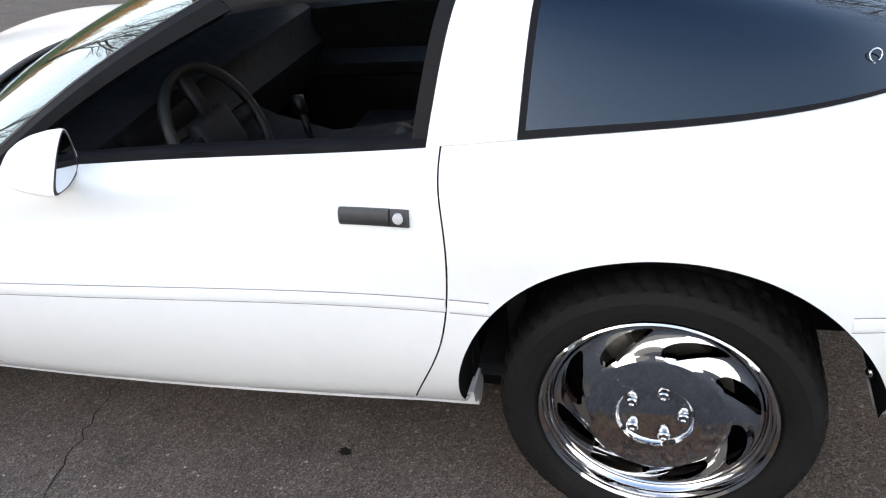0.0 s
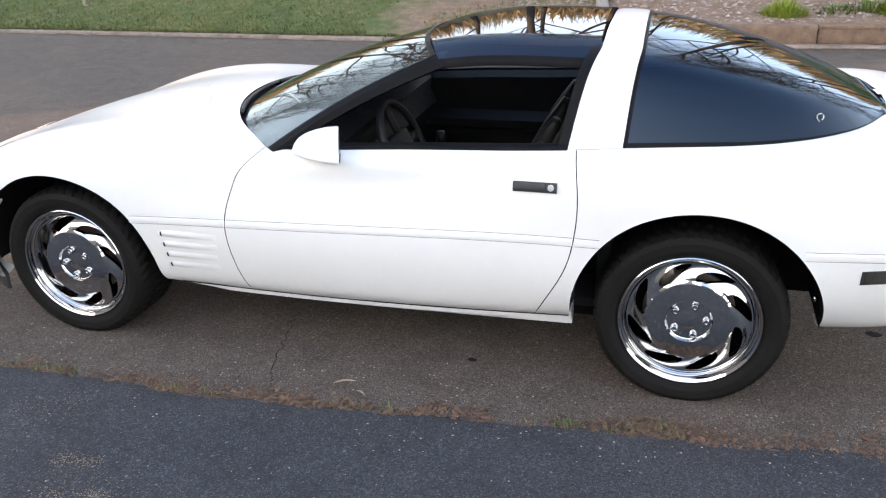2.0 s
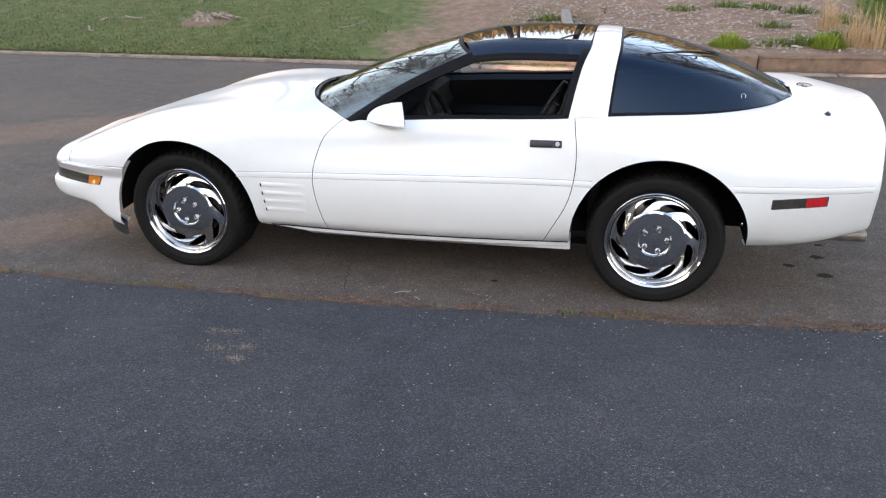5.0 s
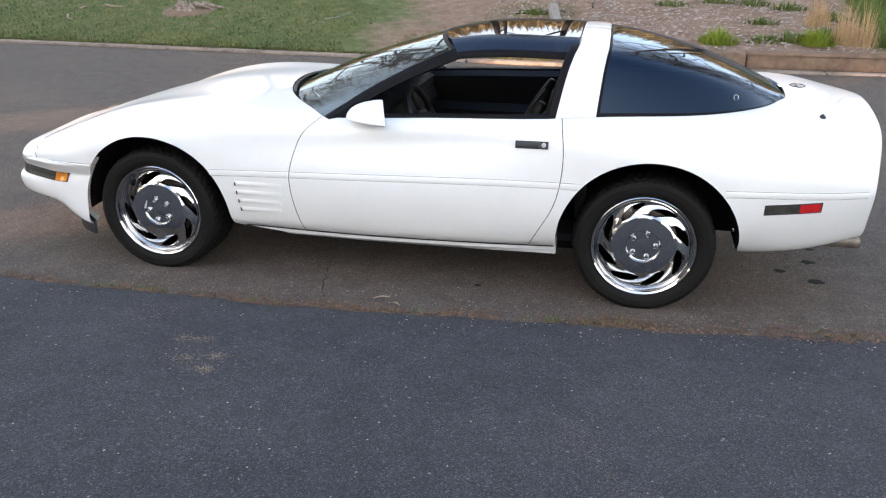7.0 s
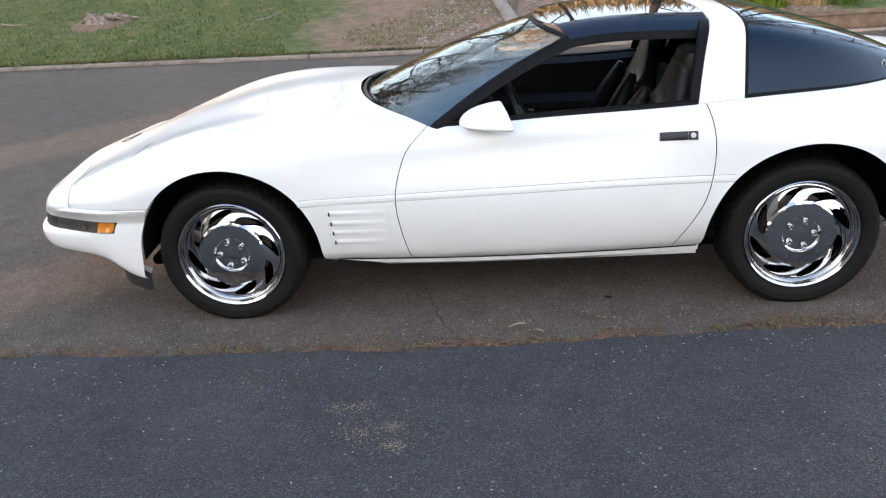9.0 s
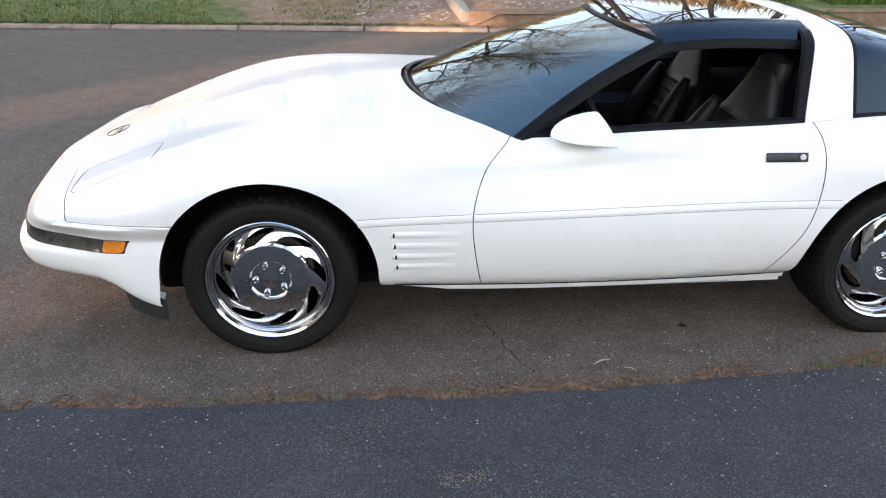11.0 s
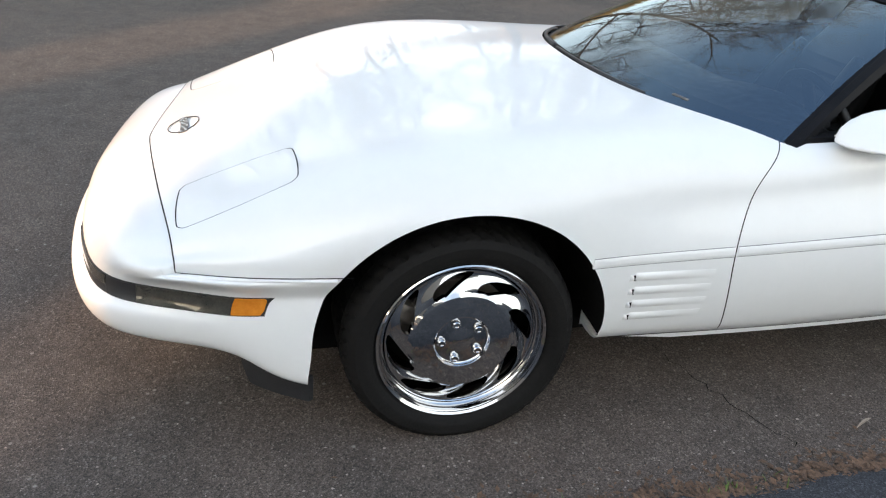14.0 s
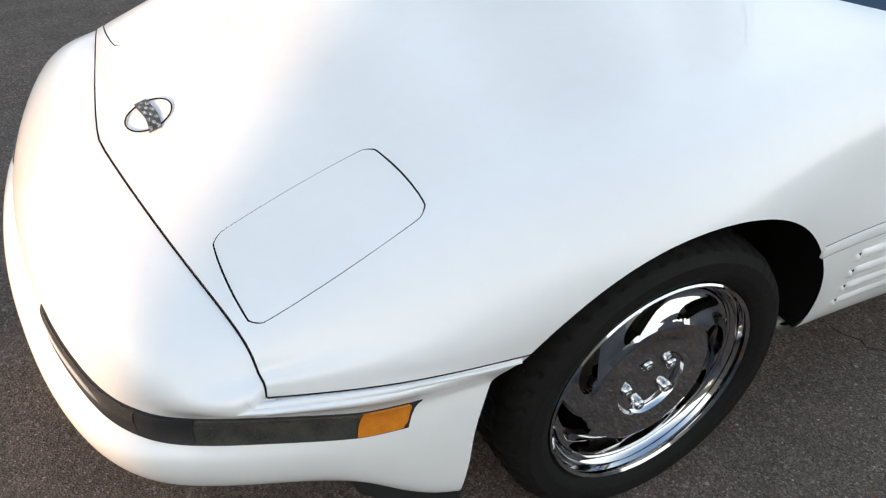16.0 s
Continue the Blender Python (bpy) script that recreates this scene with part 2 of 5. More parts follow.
def spline(pts):
    """A natural cubic spline through (x, value) pairs, straight beyond its ends."""
    x, y = np.array([p[0] for p in pts], float), np.array([p[1] for p in pts], float)
    n, h = len(x), np.diff(x)
    a, r = np.eye(n), np.zeros(n)
    for i in range(1, n - 1):
        a[i, i - 1], a[i, i], a[i, i + 1] = h[i - 1], 2 * (h[i - 1] + h[i]), h[i]
        r[i] = 6 * ((y[i + 1] - y[i]) / h[i] - (y[i] - y[i - 1]) / h[i - 1])
    m = np.linalg.solve(a, r)

    def value(q):
        i = min(max(int(np.searchsorted(x, q)) - 1, 0), n - 2)
        w = h[i]
        if q <= x[0]:
            return y[0] + (q - x[0]) * ((y[1] - y[0]) / h[0] - h[0] * m[1] / 6)
        if q >= x[-1]:
            return y[-1] + (q - x[-1]) * ((y[-1] - y[-2]) / h[-1] + h[-1] * m[-2] / 6)
        l, u = (x[i + 1] - q) / w, (q - x[i]) / w
        return l * y[i] + u * y[i + 1] + ((l ** 3 - l) * m[i] + (u ** 3 - u) * m[i + 1]) * w * w / 6

    return value


def sheet(fn, us, vs, flip=False):
    """A grid of fn(u, v), whose vertices carry the true normal."""
    bm = bmesh.new()
    lay = bm.verts.layers.float_vector.new("n")
    eu, ev = (us[-1] - us[0]) * 1e-3, (vs[-1] - vs[0]) * 1e-3
    rows = []
    for u in us:
        row = []
        for v in vs:
            p = Vector(fn(u, v))
            du = Vector(fn(u + eu, v)) - Vector(fn(u - eu, v))
            dv = Vector(fn(u, v + ev)) - Vector(fn(u, v - ev))
            n = du.cross(dv).normalized()
            vert = bm.verts.new(p)
            vert[lay] = -n if flip else n
            row.append(vert)
        rows.append(row)
    for a, b in zip(rows, rows[1:]):
        for i in range(len(vs) - 1):
            q = (a[i], b[i], b[i + 1], a[i + 1])
            bm.faces.new(q[::-1] if flip else q)
    return bm


def cut(bm, fn):
    """Cuts the faces along fn = 0."""
    val = {}
    for v in bm.verts:
        f = fn(v.co)
        val[v] = 0.0 if abs(f) < 2e-4 else f
    for e in list(bm.edges):
        a, b = e.verts
        if val[a] * val[b] < 0:
            _, nv = bmesh.utils.edge_split(e, a, val[a] / (val[a] - val[b]))
            val[nv] = 0.0
    for f in list(bm.faces):
        zero = [v for v in f.verts if val[v] == 0.0]
        if len(zero) == 2 and min(val[v] for v in f.verts) < 0 < max(val[v] for v in f.verts):
            try:
                bmesh.utils.face_split(f, zero[0], zero[1])
            except ValueError:
                pass


def drop(bm, fn):
    """Removes the faces whose middle has fn > 0."""
    gone = [f for f in bm.faces if fn(f.calc_center_median()) > 0]
    bmesh.ops.delete(bm, geom=gone, context="FACES")


def carve(bm, fn):
    cut(bm, fn)
    drop(bm, fn)


def keep_copy(bm, fn):
    """A copy of the faces whose middle has fn > 0."""
    c = bm.copy()
    drop(c, lambda p: -fn(p))
    return c


def mirrored(bm):
    c = bm.copy()
    lay = c.verts.layers.float_vector.get("n")
    for v in c.verts:
        v.co.y = -v.co.y
        if lay:
            n = v[lay]
            v[lay] = Vector((n[0], -n[1], n[2]))
    bmesh.ops.reverse_faces(c, faces=c.faces[:])
    return c


def joined(*bms):
    """One bmesh of several, with their normals."""
    out = bmesh.new()
    lay = out.verts.layers.float_vector.new("n")
    for b in bms:
        src = b.verts.layers.float_vector.get("n")
        made = {}
        for v in b.verts:
            made[v] = out.verts.new(v.co)
            made[v][lay] = v[src]
        for f in b.faces:
            out.faces.new([made[v] for v in f.verts])
    return out


def box(bm, c, s, bevel=0.0, turn=None, seg=2):
    made = bmesh.ops.create_cube(bm, size=1.0)["verts"]
    for v in made:
        v.co = Vector((v.co.x * s[0], v.co.y * s[1], v.co.z * s[2]))
    if bevel:
        es = list({e for v in made for e in v.link_edges})
        out = bmesh.ops.bevel(bm, geom=es, offset=bevel, segments=seg, profile=0.5, affect="EDGES")
        made = list({v for f in out["faces"] for v in f.verts} | {v for v in made if v.is_valid})
    m = Matrix.Translation(c) @ (turn.to_4x4() if turn else Matrix.Identity(4))
    for v in made:
        v.co = m @ v.co
    return made


def loft(bm, rings, closed=True, cap=True):
    rows = [[bm.verts.new(p) for p in r] for r in rings]
    n = len(rows[0])
    for a, b in zip(rows, rows[1:]):
        for i in range(n if closed else n - 1):
            j = (i + 1) % n
            bm.faces.new((a[i], a[j], b[j], b[i]))
    if cap and closed:
        bm.faces.new(rows[0][::-1])
        bm.faces.new(rows[-1])
    return rows


def tube(bm, pts, radius, sides=8, closed=False):
    pts = [Vector(p) for p in pts]
    rings, n = [], len(pts)
    for i, p in enumerate(pts):
        a = pts[(i - 1) % n] if closed or i else p
        b = pts[(i + 1) % n] if closed or i < n - 1 else p
        d = (b - a).normalized()
        side = d.cross(Vector((0, 0, 1)) if abs(d.z) < 0.95 else Vector((1, 0, 0))).normalized()
        up = side.cross(d)
        r = radius(i / max(1, n - 1)) if callable(radius) else radius
        rings.append([p + r * (math.cos(k * math.tau / sides) * side + math.sin(k * math.tau / sides) * up) for k in range(sides)])
    if closed:
        rings.append(rings[0])
        rows = [[bm.verts.new(q) for q in r] for r in rings[:-1]]
        for i in range(n):
            a, b = rows[i], rows[(i + 1) % n]
            for k in range(sides):
                bm.faces.new((a[k], a[(k + 1) % sides], b[(k + 1) % sides], b[k]))
    else:
        loft(bm, rings)


def revolve(bm, profile, segments=96, wobble=None):
    """Turns (radius, depth) pairs about the y axis; depth runs to -y."""
    rows = []
    for i in range(segments):
        a = i * math.tau / segments
        row = []
        for k, (r, d) in enumerate(profile):
            rr = r + (wobble(i, k) if wobble else 0.0)
            row.append(bm.verts.new((rr * math.cos(a), -d, rr * math.sin(a))))
        rows.append(row)
    for i in range(segments):
        a, b = rows[i], rows[(i + 1) % segments]
        for k in range(len(profile) - 1):
            bm.faces.new((a[k], a[k + 1], b[k + 1], b[k]))
    return rows

# ---- ground ----
rise = spline([(-60, 1.4), (-12, 0.62), (-6, 0.40), (-4, 0.29), (-2.7, 0.195), (-1.94, 0.113), (-1.43, 0.062), (-1.15, 0.036), (-0.9, 0.018), (-0.6, 0.0), (0.5, -0.005), (3, 0.0), (4.8, 0.004), (6.4, 0.034), (9, 0.05)])


def kerb_y(x):
    return 6.5 - 0.055 * x if x < 2.2 else 6.38 + 0.03 * (x - 2.2)


def bank_z(x, y):
    """The slope behind the kerb."""
    d = max(0.0, y - kerb_y(x) - 0.14)
    wall = 0.16 * min(1.0, max(0.0, (x - 1.7) / 0.25))
    z = 0.075 + wall + 0.165 * min(d, 6.0) + 0.165 * 4.0 * (1 - math.exp(-max(0.0, d - 6.0) / 4.0)) + 0.15 * max(0.0, d - 13.0)
    return z + 0.05 * noise.noise(Vector((x * 0.5, y * 0.5, 0.0))) * min(1.0, d)


def flat_strip(name, xs, ys, zf, mat, label, edge=None):
    bm = bmesh.new()
    rows = []
    for x in xs:
        row = []
        for k, y in enumerate(ys):
            yy = edge(x, k, y) if edge else y
            row.append(bm.verts.new((x, yy, zf(x, yy))))
        rows.append(row)
    for a, b in zip(rows, rows[1:]):
        for i in range(len(ys) - 1):
            bm.faces.new((a[i], b[i], b[i + 1], a[i + 1]))
    ob = link(name, bm, mat)
    return tagged(ob, label, name, kind="structure")


def drive_edge(x):
    base = spline([(-8, -1.18), (-0.9, -1.19), (1.0, -1.2), (2.2, -1.12), (3.4, -1.0), (8, -0.8)])(x)
    return base + 0.035 * noise.noise(Vector((x * 2.1, 3.1, 0))) + 0.02 * noise.noise(Vector((x * 9, 7.7, 0)))


def steps(*bands):
    out = []
    for a, b, n in bands:
        out += [a + (b - a) * i / n for i in range(n)]
    return out + [bands[-1][1]]


flat_strip("road", steps((-60, -6, 12), (-6, 8, 56), (8, 60, 12)), steps((-1.6, -0.4, 10), (-0.4, 7.3, 16)), lambda x, y: rise(y), ROAD,
           "worn brownish grey asphalt street with stones showing")
flat_strip("driveway", steps((-40, -4, 8), (-4, 6.5, 260), (6.5, 40, 8)), steps((-40, -6, 6), (-6, -1.3, 24), (-1.3, -1.1, 5)),
           lambda x, y: rise(y) + 0.016 - 0.014 * min(1.0, max(0.0, 1 - (drive_edge(x) - y) / 0.05)) , DRIVE, "dark sealed asphalt driveway meeting the street",
           edge=lambda x, k, y: min(y, drive_edge(x)) if k < 34 else drive_edge(x))


def lawn_rows():
    xs = steps((-70, -12, 12), (-12, 12, 120), (12, 70, 12))
    ds = steps((0.14, 8, 50), (8, 60, 26))
    bm = bmesh.new()
    rows = [[bm.verts.new((x, kerb_y(x) + d, bank_z(x, kerb_y(x) + d))) for d in ds] for x in xs]
    for a, b in zip(rows, rows[1:]):
        for i in range(len(ds) - 1):
            bm.faces.new((a[i], b[i], b[i + 1], a[i + 1]))
    return tagged(link("lawn", bm, LAWN), "sloping patchy lawn turning to bare reddish clay", "lawn", kind="structure")


lawn_rows()
bm = bmesh.new()
bmesh.ops.create_grid(bm, x_segments=4, y_segments=4, size=900.0)
for v in bm.verts:
    v.co.z = -0.6
tagged(link("ground", bm, LAWN), "grassy earth reaching to the horizon", "ground", kind="structure")


def kerb():
    """Low concrete kerb in lengths with open joints."""
    rim = tagged(new("kerb"), "low weathered concrete kerb along the street", "kerb", kind="structure")
    x = -24.0
    while x < 14.0:
        n = 1.52
        a, b = Vector((x + 0.006, kerb_y(x + 0.006), 0)), Vector((x + n - 0.006, kerb_y(x + n - 0.006), 0))
        bm = bmesh.new()
        d = (b - a)
        box(bm, (a + b) / 2 + Vector((0, 0.07, -0.02 if x < 1.4 else -0.035)), (d.length, 0.15, 0.2), 0.02, Matrix.Rotation(math.atan2(d.y, d.x), 3, "Z"))
        for v in bm.verts:
            v.co.z += 0.018 * noise.noise(v.co * 1.7)
            v.co.y += 0.012 * noise.noise(v.co * 2.3 + Vector((5, 0, 0)))
        part("kerb_stone", bm, CONCRETE, rim)
        x += n


kerb()


def shade_walls():
    """Plain walls, unseen and added beyond the drive to shade the car from the low sun but for the gaps between them.
    """
    for k, (a, b, high) in enumerate(((-0.28, 24.0, 6.5), (-3.3, -0.95, 6.2), (-26.0, -4.15, 6.5))):
        bm = bmesh.new()
        mid = Vector((-0.7071, -0.7071, 0)) * 17.0 + Vector((0.7071, -0.7071, 0)) * (a + b) / 2
        mid.z = rise(mid.y) + high / 2 - 0.3
        box(bm, mid, (b - a, 0.3, high), 0.01, Matrix.Rotation(radians(-45), 3, "Z"))
        tagged(link("wall_%d" % (k + 1), bm, SHADE_WALL), "unseen plain wall added beyond the drive to block the low sun", "wall", kind="structure")
    # added piece across the gap tops, which stops the sun reaching the bank
    bm = bmesh.new()
    mid = Vector((-0.7071, -0.7071, 0)) * 17.0 + Vector((0.7071, -0.7071, 0)) * -2.2
    mid.z = 4.87
    box(bm, mid, (4.4, 0.24, 3.96), 0.01, Matrix.Rotation(radians(-45), 3, "Z"))
    tagged(link("wall_4", bm, SHADE_WALL), "unseen plain wall added over the gaps to keep sun off the bank", "wall", kind="structure")


shade_walls()


# ---- the car ----
car = tagged(new("sports_car"), "white two-door sports coupe with chrome wheels and black glass roof", "car")

mould_z = spline([(-0.8, 0.540), (-0.33, 0.560), (0.34, 0.571), (0.75, 0.584), (2.05, 0.613), (2.75, 0.622), (3.45, 0.612)])
mould_w = spline([(-0.72, 0.750), (-0.55, 0.812), (-0.33, 0.857), (0, 0.888), (0.34, 0.863), (0.75, 0.864), (1.4, 0.862), (2.05, 0.868), (2.45, 0.898),
                  (2.75, 0.874), (2.95, 0.845), (3.2, 0.795), (3.40, 0.715)])
low_z = spline([(-0.4, 0.224), (0.4, 0.268), (0.75, 0.262), (2.05, 0.266), (2.84, 0.283), (3.2, 0.315), (3.40, 0.36)])
low_y = spline([(-0.4, 0.81), (0.4, 0.778), (0.75, 0.778), (2.05, 0.752), (2.84, 0.70), (3.2, 0.655), (3.40, 0.58)])
tuck = spline([(-0.7, 0.03), (0.4, 0.02), (2.05, 0.02), (2.6, 0.035), (3.0, 0.05), (3.40, 0.055)])
side_y = spline([(-0.72, 0.735), (-0.4, 0.822), (0, 0.886), (0.4, 0.842), (0.9, 0.828), (1.9, 0.824), (2.45, 0.882), (2.9, 0.815), (3.2, 0.755), (3.40, 0.675)])
side_z = spline([(-0.72, 0.583), (-0.4, 0.660), (0, 0.726), (0.4, 0.712), (0.9, 0.722), (1.9, 0.776), (2.45, 0.778), (2.9, 0.775), (3.2, 0.765), (3.40, 0.735)])
belt_y = spline([(-0.72, 0.672), (-0.4, 0.692), (0, 0.730), (0.4, 0.742), (0.88, 0.753), (1.4, 0.752), (2.04, 0.741), (2.19, 0.745), (2.6, 0.715), (3.0, 0.65), (3.2, 0.61), (3.40, 0.55)])
belt_z = spline([(-0.72, 0.622), (-0.4, 0.751), (-0.2, 0.815), (0, 0.850), (0.2, 0.860), (0.45, 0.853), (0.88, 0.836), (1.4, 0.856), (2.04, 0.880), (2.19, 0.893), (2.6, 0.902), (3.0, 0.906), (3.2, 0.902), (3.40, 0.852)])
crown_y = spline([(-0.72, 0.42), (0, 0.42), (0.7, 0.44), (2.2, 0.45), (3.0, 0.38), (3.40, 0.28)])
crown_z = spline([(-0.72, 0.628), (-0.4, 0.750), (-0.2, 0.812), (0, 0.852), (0.2, 0.873), (0.45, 0.883), (0.7, 0.886), (2.2, 0.95), (3.0, 0.934), (3.2, 0.934), (3.40, 0.893)])
mid_z = spline([(-0.72, 0.636), (-0.4, 0.760), (-0.2, 0.824), (0, 0.866), (0.2, 0.889), (0.45, 0.903), (0.65, 0.909), (2.2, 0.96), (3.0, 0.94), (3.2, 0.943), (3.40, 0.905)])
V_MOULD = 0.40
KNOTS = (0.0, 0.08, 0.20, V_MOULD, 0.56, 0.72, 0.86, 1.0, 1.12)


def shell(x, v):
    """The left flank and top of the body: v runs from the sill over the belt to the middle of the car."""
    key = round(x, 7)
    if key not in STATIONS:
        zl, yl, w, zm = low_z(x), low_y(x), mould_w(x), mould_z(x)
        STATIONS[key] = np.array([[yl - 0.10, yl, w - tuck(x), w, side_y(x), belt_y(x), crown_y(x), 0.0, -crown_y(x)],
                                  [zl - 0.004, zl, zl + 0.105, zm, side_z(x), belt_z(x), crown_z(x), mid_z(x), crown_z(x)]])
    y, z = STATIONS[key] @ weights(v)
    bow = -0.105 * max(0.0, (0.1 - x) / 0.82) ** 2 + 0.075 * max(0.0, (x - 2.9) / 0.5) ** 2
    return (x + bow * (1 - min(1.0, (y * y / 0.5625 + 0.0004) ** 0.6)), -y, z)


BASIS = [spline(list(zip(KNOTS, row))) for row in np.eye(len(KNOTS))]
WEIGHTS, STATIONS = {}, {}


def weights(v):
    k = round(v, 7)
    if k not in WEIGHTS:
        WEIGHTS[k] = np.array([b(v) for b in BASIS])
    return WEIGHTS[k]


def on_side(x, z, out=0.0):
    """The place on the left flank at x and height z, pushed out by out."""
    lo, hi = 0.08, 0.74
    for _ in range(26):
        m = (lo + hi) / 2
        if shell(x, m)[2] < z:
            lo = m
        else:
            hi = m
    p = Vector(shell(x, lo))
    if out:
        du = Vector(shell(x + 0.01, lo)) - Vector(shell(x - 0.01, lo))
        dv = Vector(shell(x, lo + 0.01)) - Vector(shell(x, lo - 0.01))
        p += du.cross(dv).normalized() * out
    return p


def slab_on(fn, us, vs, out, inner=-0.004):
    """A thin block that follows a surface: fn(u, v, out)."""
    bm = bmesh.new()
    o = out if callable(out) else (lambda u, v: out)
    top = [[bm.verts.new(fn(u, v, o(u, v))) for v in vs] for u in us]
    low = [[bm.verts.new(fn(u, v, inner)) for v in vs] for u in us]
    nu, nv = len(us), len(vs)
    for i in range(nu - 1):
        for j in range(nv - 1):
            bm.faces.new((top[i][j], top[i][j + 1], top[i + 1][j + 1], top[i + 1][j]))
    ring = [(i, 0) for i in range(nu)] + [(nu - 1, j) for j in range(1, nv)] + [(i, nv - 1) for i in range(nu - 2, -1, -1)] + [(0, j) for j in range(nv - 2, 0, -1)]
    for (a, b), (c, d) in zip(ring, ring[1:] + ring[:1]):
        bm.faces.new((top[a][b], top[c][d], low[c][d], low[a][b]))
    bmesh.ops.recalc_face_normals(bm, faces=bm.faces[:])
    return bm


HUB_Z, TRACK = 0.322, 0.82


def arch(xc, r):
    def f(p):
        if abs(p.y) < 0.45 or p.z > 0.76:
            return -1.0
        dz = max(0.0, p.z - HUB_Z)
        return r - math.hypot(p.x - xc, dz) + 0.010 * min(1.0, max(0.0, (HUB_Z - p.z) / 0.08))
    return f


FRONT_ARCH, REAR_ARCH = arch(0.0, 0.402), arch(2.452, 0.412)


def glass_base(y):
    return 0.572 + 0.37 * y * y + 0.38 * y ** 4


def hood_end(p):
    """Positive behind the rear edge of the hood."""
    y = abs(p.y)
    return p.x - (glass_base(y) - 0.05 * max(0.0, 1 - (y / 0.66) ** 2))


open_y = spline([(0.5, 0.75), (1.4, 0.75), (2.04, 0.738), (2.19, 0.742), (2.45, 0.722), (2.7, 0.66), (2.86, 0.575), (2.97, 0.46), (3.04, 0.34)])


def opening(p):
    """Positive inside the cockpit and hatch opening."""
    if p.x > 3.04:
        e = (p.x - 3.04) / 0.045
        half = 0.34 * math.sqrt(max(0.0, 1 - e * e)) if e < 1 else -0.01
    else:
        half = min(belt_y(p.x) - 0.003, open_y(p.x))
    return min(half - abs(p.y), p.z - 0.70, hood_end(p))


seam_front = spline([(0.25, 0.80), (0.33, 0.780), (0.45, 0.757), (0.584, 0.749), (0.70, 0.778), (0.78, 0.822), (0.836, 0.885), (0.9, 0.96)])
seam_rear = spline([(0.25, 1.90), (0.36, 1.953), (0.5, 2.023), (0.613, 2.050), (0.75, 2.056), (0.88, 2.036), (0.95, 2.02)])
GAP = 0.0019
side_only = lambda p: abs(p.y) > 0.60


def hull():
    n = 250
    xs = [-0.72 + (3.40 + 0.72) * i / n for i in range(n + 1)]
    vs = [i / 64 for i in range(65)]
    bm = sheet(shell, xs, vs, flip=True)
    carve(bm, FRONT_ARCH)
    carve(bm, REAR_ARCH)
    carve(bm, opening)
    # the part below the moulding ahead of the front wheel belongs to the nose
    carve(bm, lambda p: min(mould_z(p.x) - p.z, -0.1 - p.x))
    return bm


def lamp_outline(p):
    """Signed distance to the rounded outline of the headlamp lid."""
    if p.z < 0.55:
        return 1.0
    s = 0.03 * (p.x + 0.57)
    qx, qy = abs(p.x + 0.565) - 0.155 + 0.045, abs(abs(p.y) - 0.568 + s) - 0.121 + 0.045
    return math.hypot(max(qx, 0), max(qy, 0)) + min(max(qx, qy), 0) - 0.045


def panel_split(bm):
    """Left half of the body, split along its gaps into hood, lower fender, door and quarter."""
    front = lambda p: p.x - seam_front(p.z)
    rear = lambda p: p.x - seam_rear(p.z)
    level = lambda p: p.z - mould_z(p.x)
    for f in (lambda p: front(p) - GAP, lambda p: front(p) + GAP, lambda p: rear(p) - GAP, lambda p: rear(p) + GAP):
        cut(bm, f)
    cut(bm, lambda p: level(p) if p.x < 0.9 else 1.0)
    cut(bm, lamp_outline)
    lamp = keep_copy(bm, lambda p: -lamp_outline(p))
    hood = keep_copy(bm, lambda p: min(-front(p) - GAP, level(p), lamp_outline(p)))
    fender = keep_copy(bm, lambda p: min(-front(p) - GAP, -level(p)))
    door = keep_copy(bm, lambda p: min(front(p) - GAP, -rear(p) - GAP))
    quarter = keep_copy(bm, lambda p: rear(p) - GAP)
    return lamp, hood, fender, door, quarter


def tail_cap():
    """The rounded rear fascia, from the last section of the shell to the middle of the tail."""
    mid = Vector((3.40, 0, 0.60))

    def fn(a, v):
        p = Vector(shell(3.40, v))
        c, s = math.cos(a), math.sin(a)
        q = Vector((mid.x, 0, mid.z + 0.0))
        d = p - Vector((p.x, q.y, q.z))
        e = c ** 0.55 if c > 0 else 0.0
        return (p.x + 0.05 * s, q.y + d.y * e, q.z + d.z * e)
    return sheet(fn, [math.pi / 2 * i / 16 for i in range(17)], [i / 64 for i in range(65)], flip=True)


def car_body():
    whole = hull()
    lamp, hood, fender, door, quarter = panel_split(whole)
    body = part("body", joined(quarter, mirrored(quarter)), PAINT, car, "glossy white rear quarters and sills")
    part("hood", joined(hood, mirrored(hood)), PAINT, car, "long white hood with raised middle")
    for bm in (lamp, mirrored(lamp)):
        part("headlamp_cover", bm, PAINT, car, "closed white flip headlamp cover")
    for bm in (fender, mirrored(fender)):
        part("lower_fender", bm, PAINT, car)
    doors = [part("door", bm, PAINT, car, "white door with window wound down") for bm in (door, mirrored(door))]
    cap = tail_cap()
    part("rear_bumper", joined(cap, mirrored(cap)), PAINT, car, "rounded white rear bumper cover")
    # dark lining behind the gaps
    inner = sheet(lambda x, v: tuple(Vector(shell(x, v)) * 1.0 + Vector((0, 0.012 if v < 0.75 else 0, -0.012 if v > 0.45 else 0))),
                  [-0.70 + 4.10 * i / 130 for i in range(131)], [i / 40 for i in range(41)], flip=True)
    for f in (arch(0.0, 0.414), arch(2.452, 0.424), lambda p: opening(p) + 0.012):
        carve(inner, f)
    carve(inner, lambda p: min(mould_z(p.x) - p.z, -0.1 - p.x))
    part("inner_shell", joined(inner, mirrored(inner)), LINER, car)
    return doors


doors = car_body()


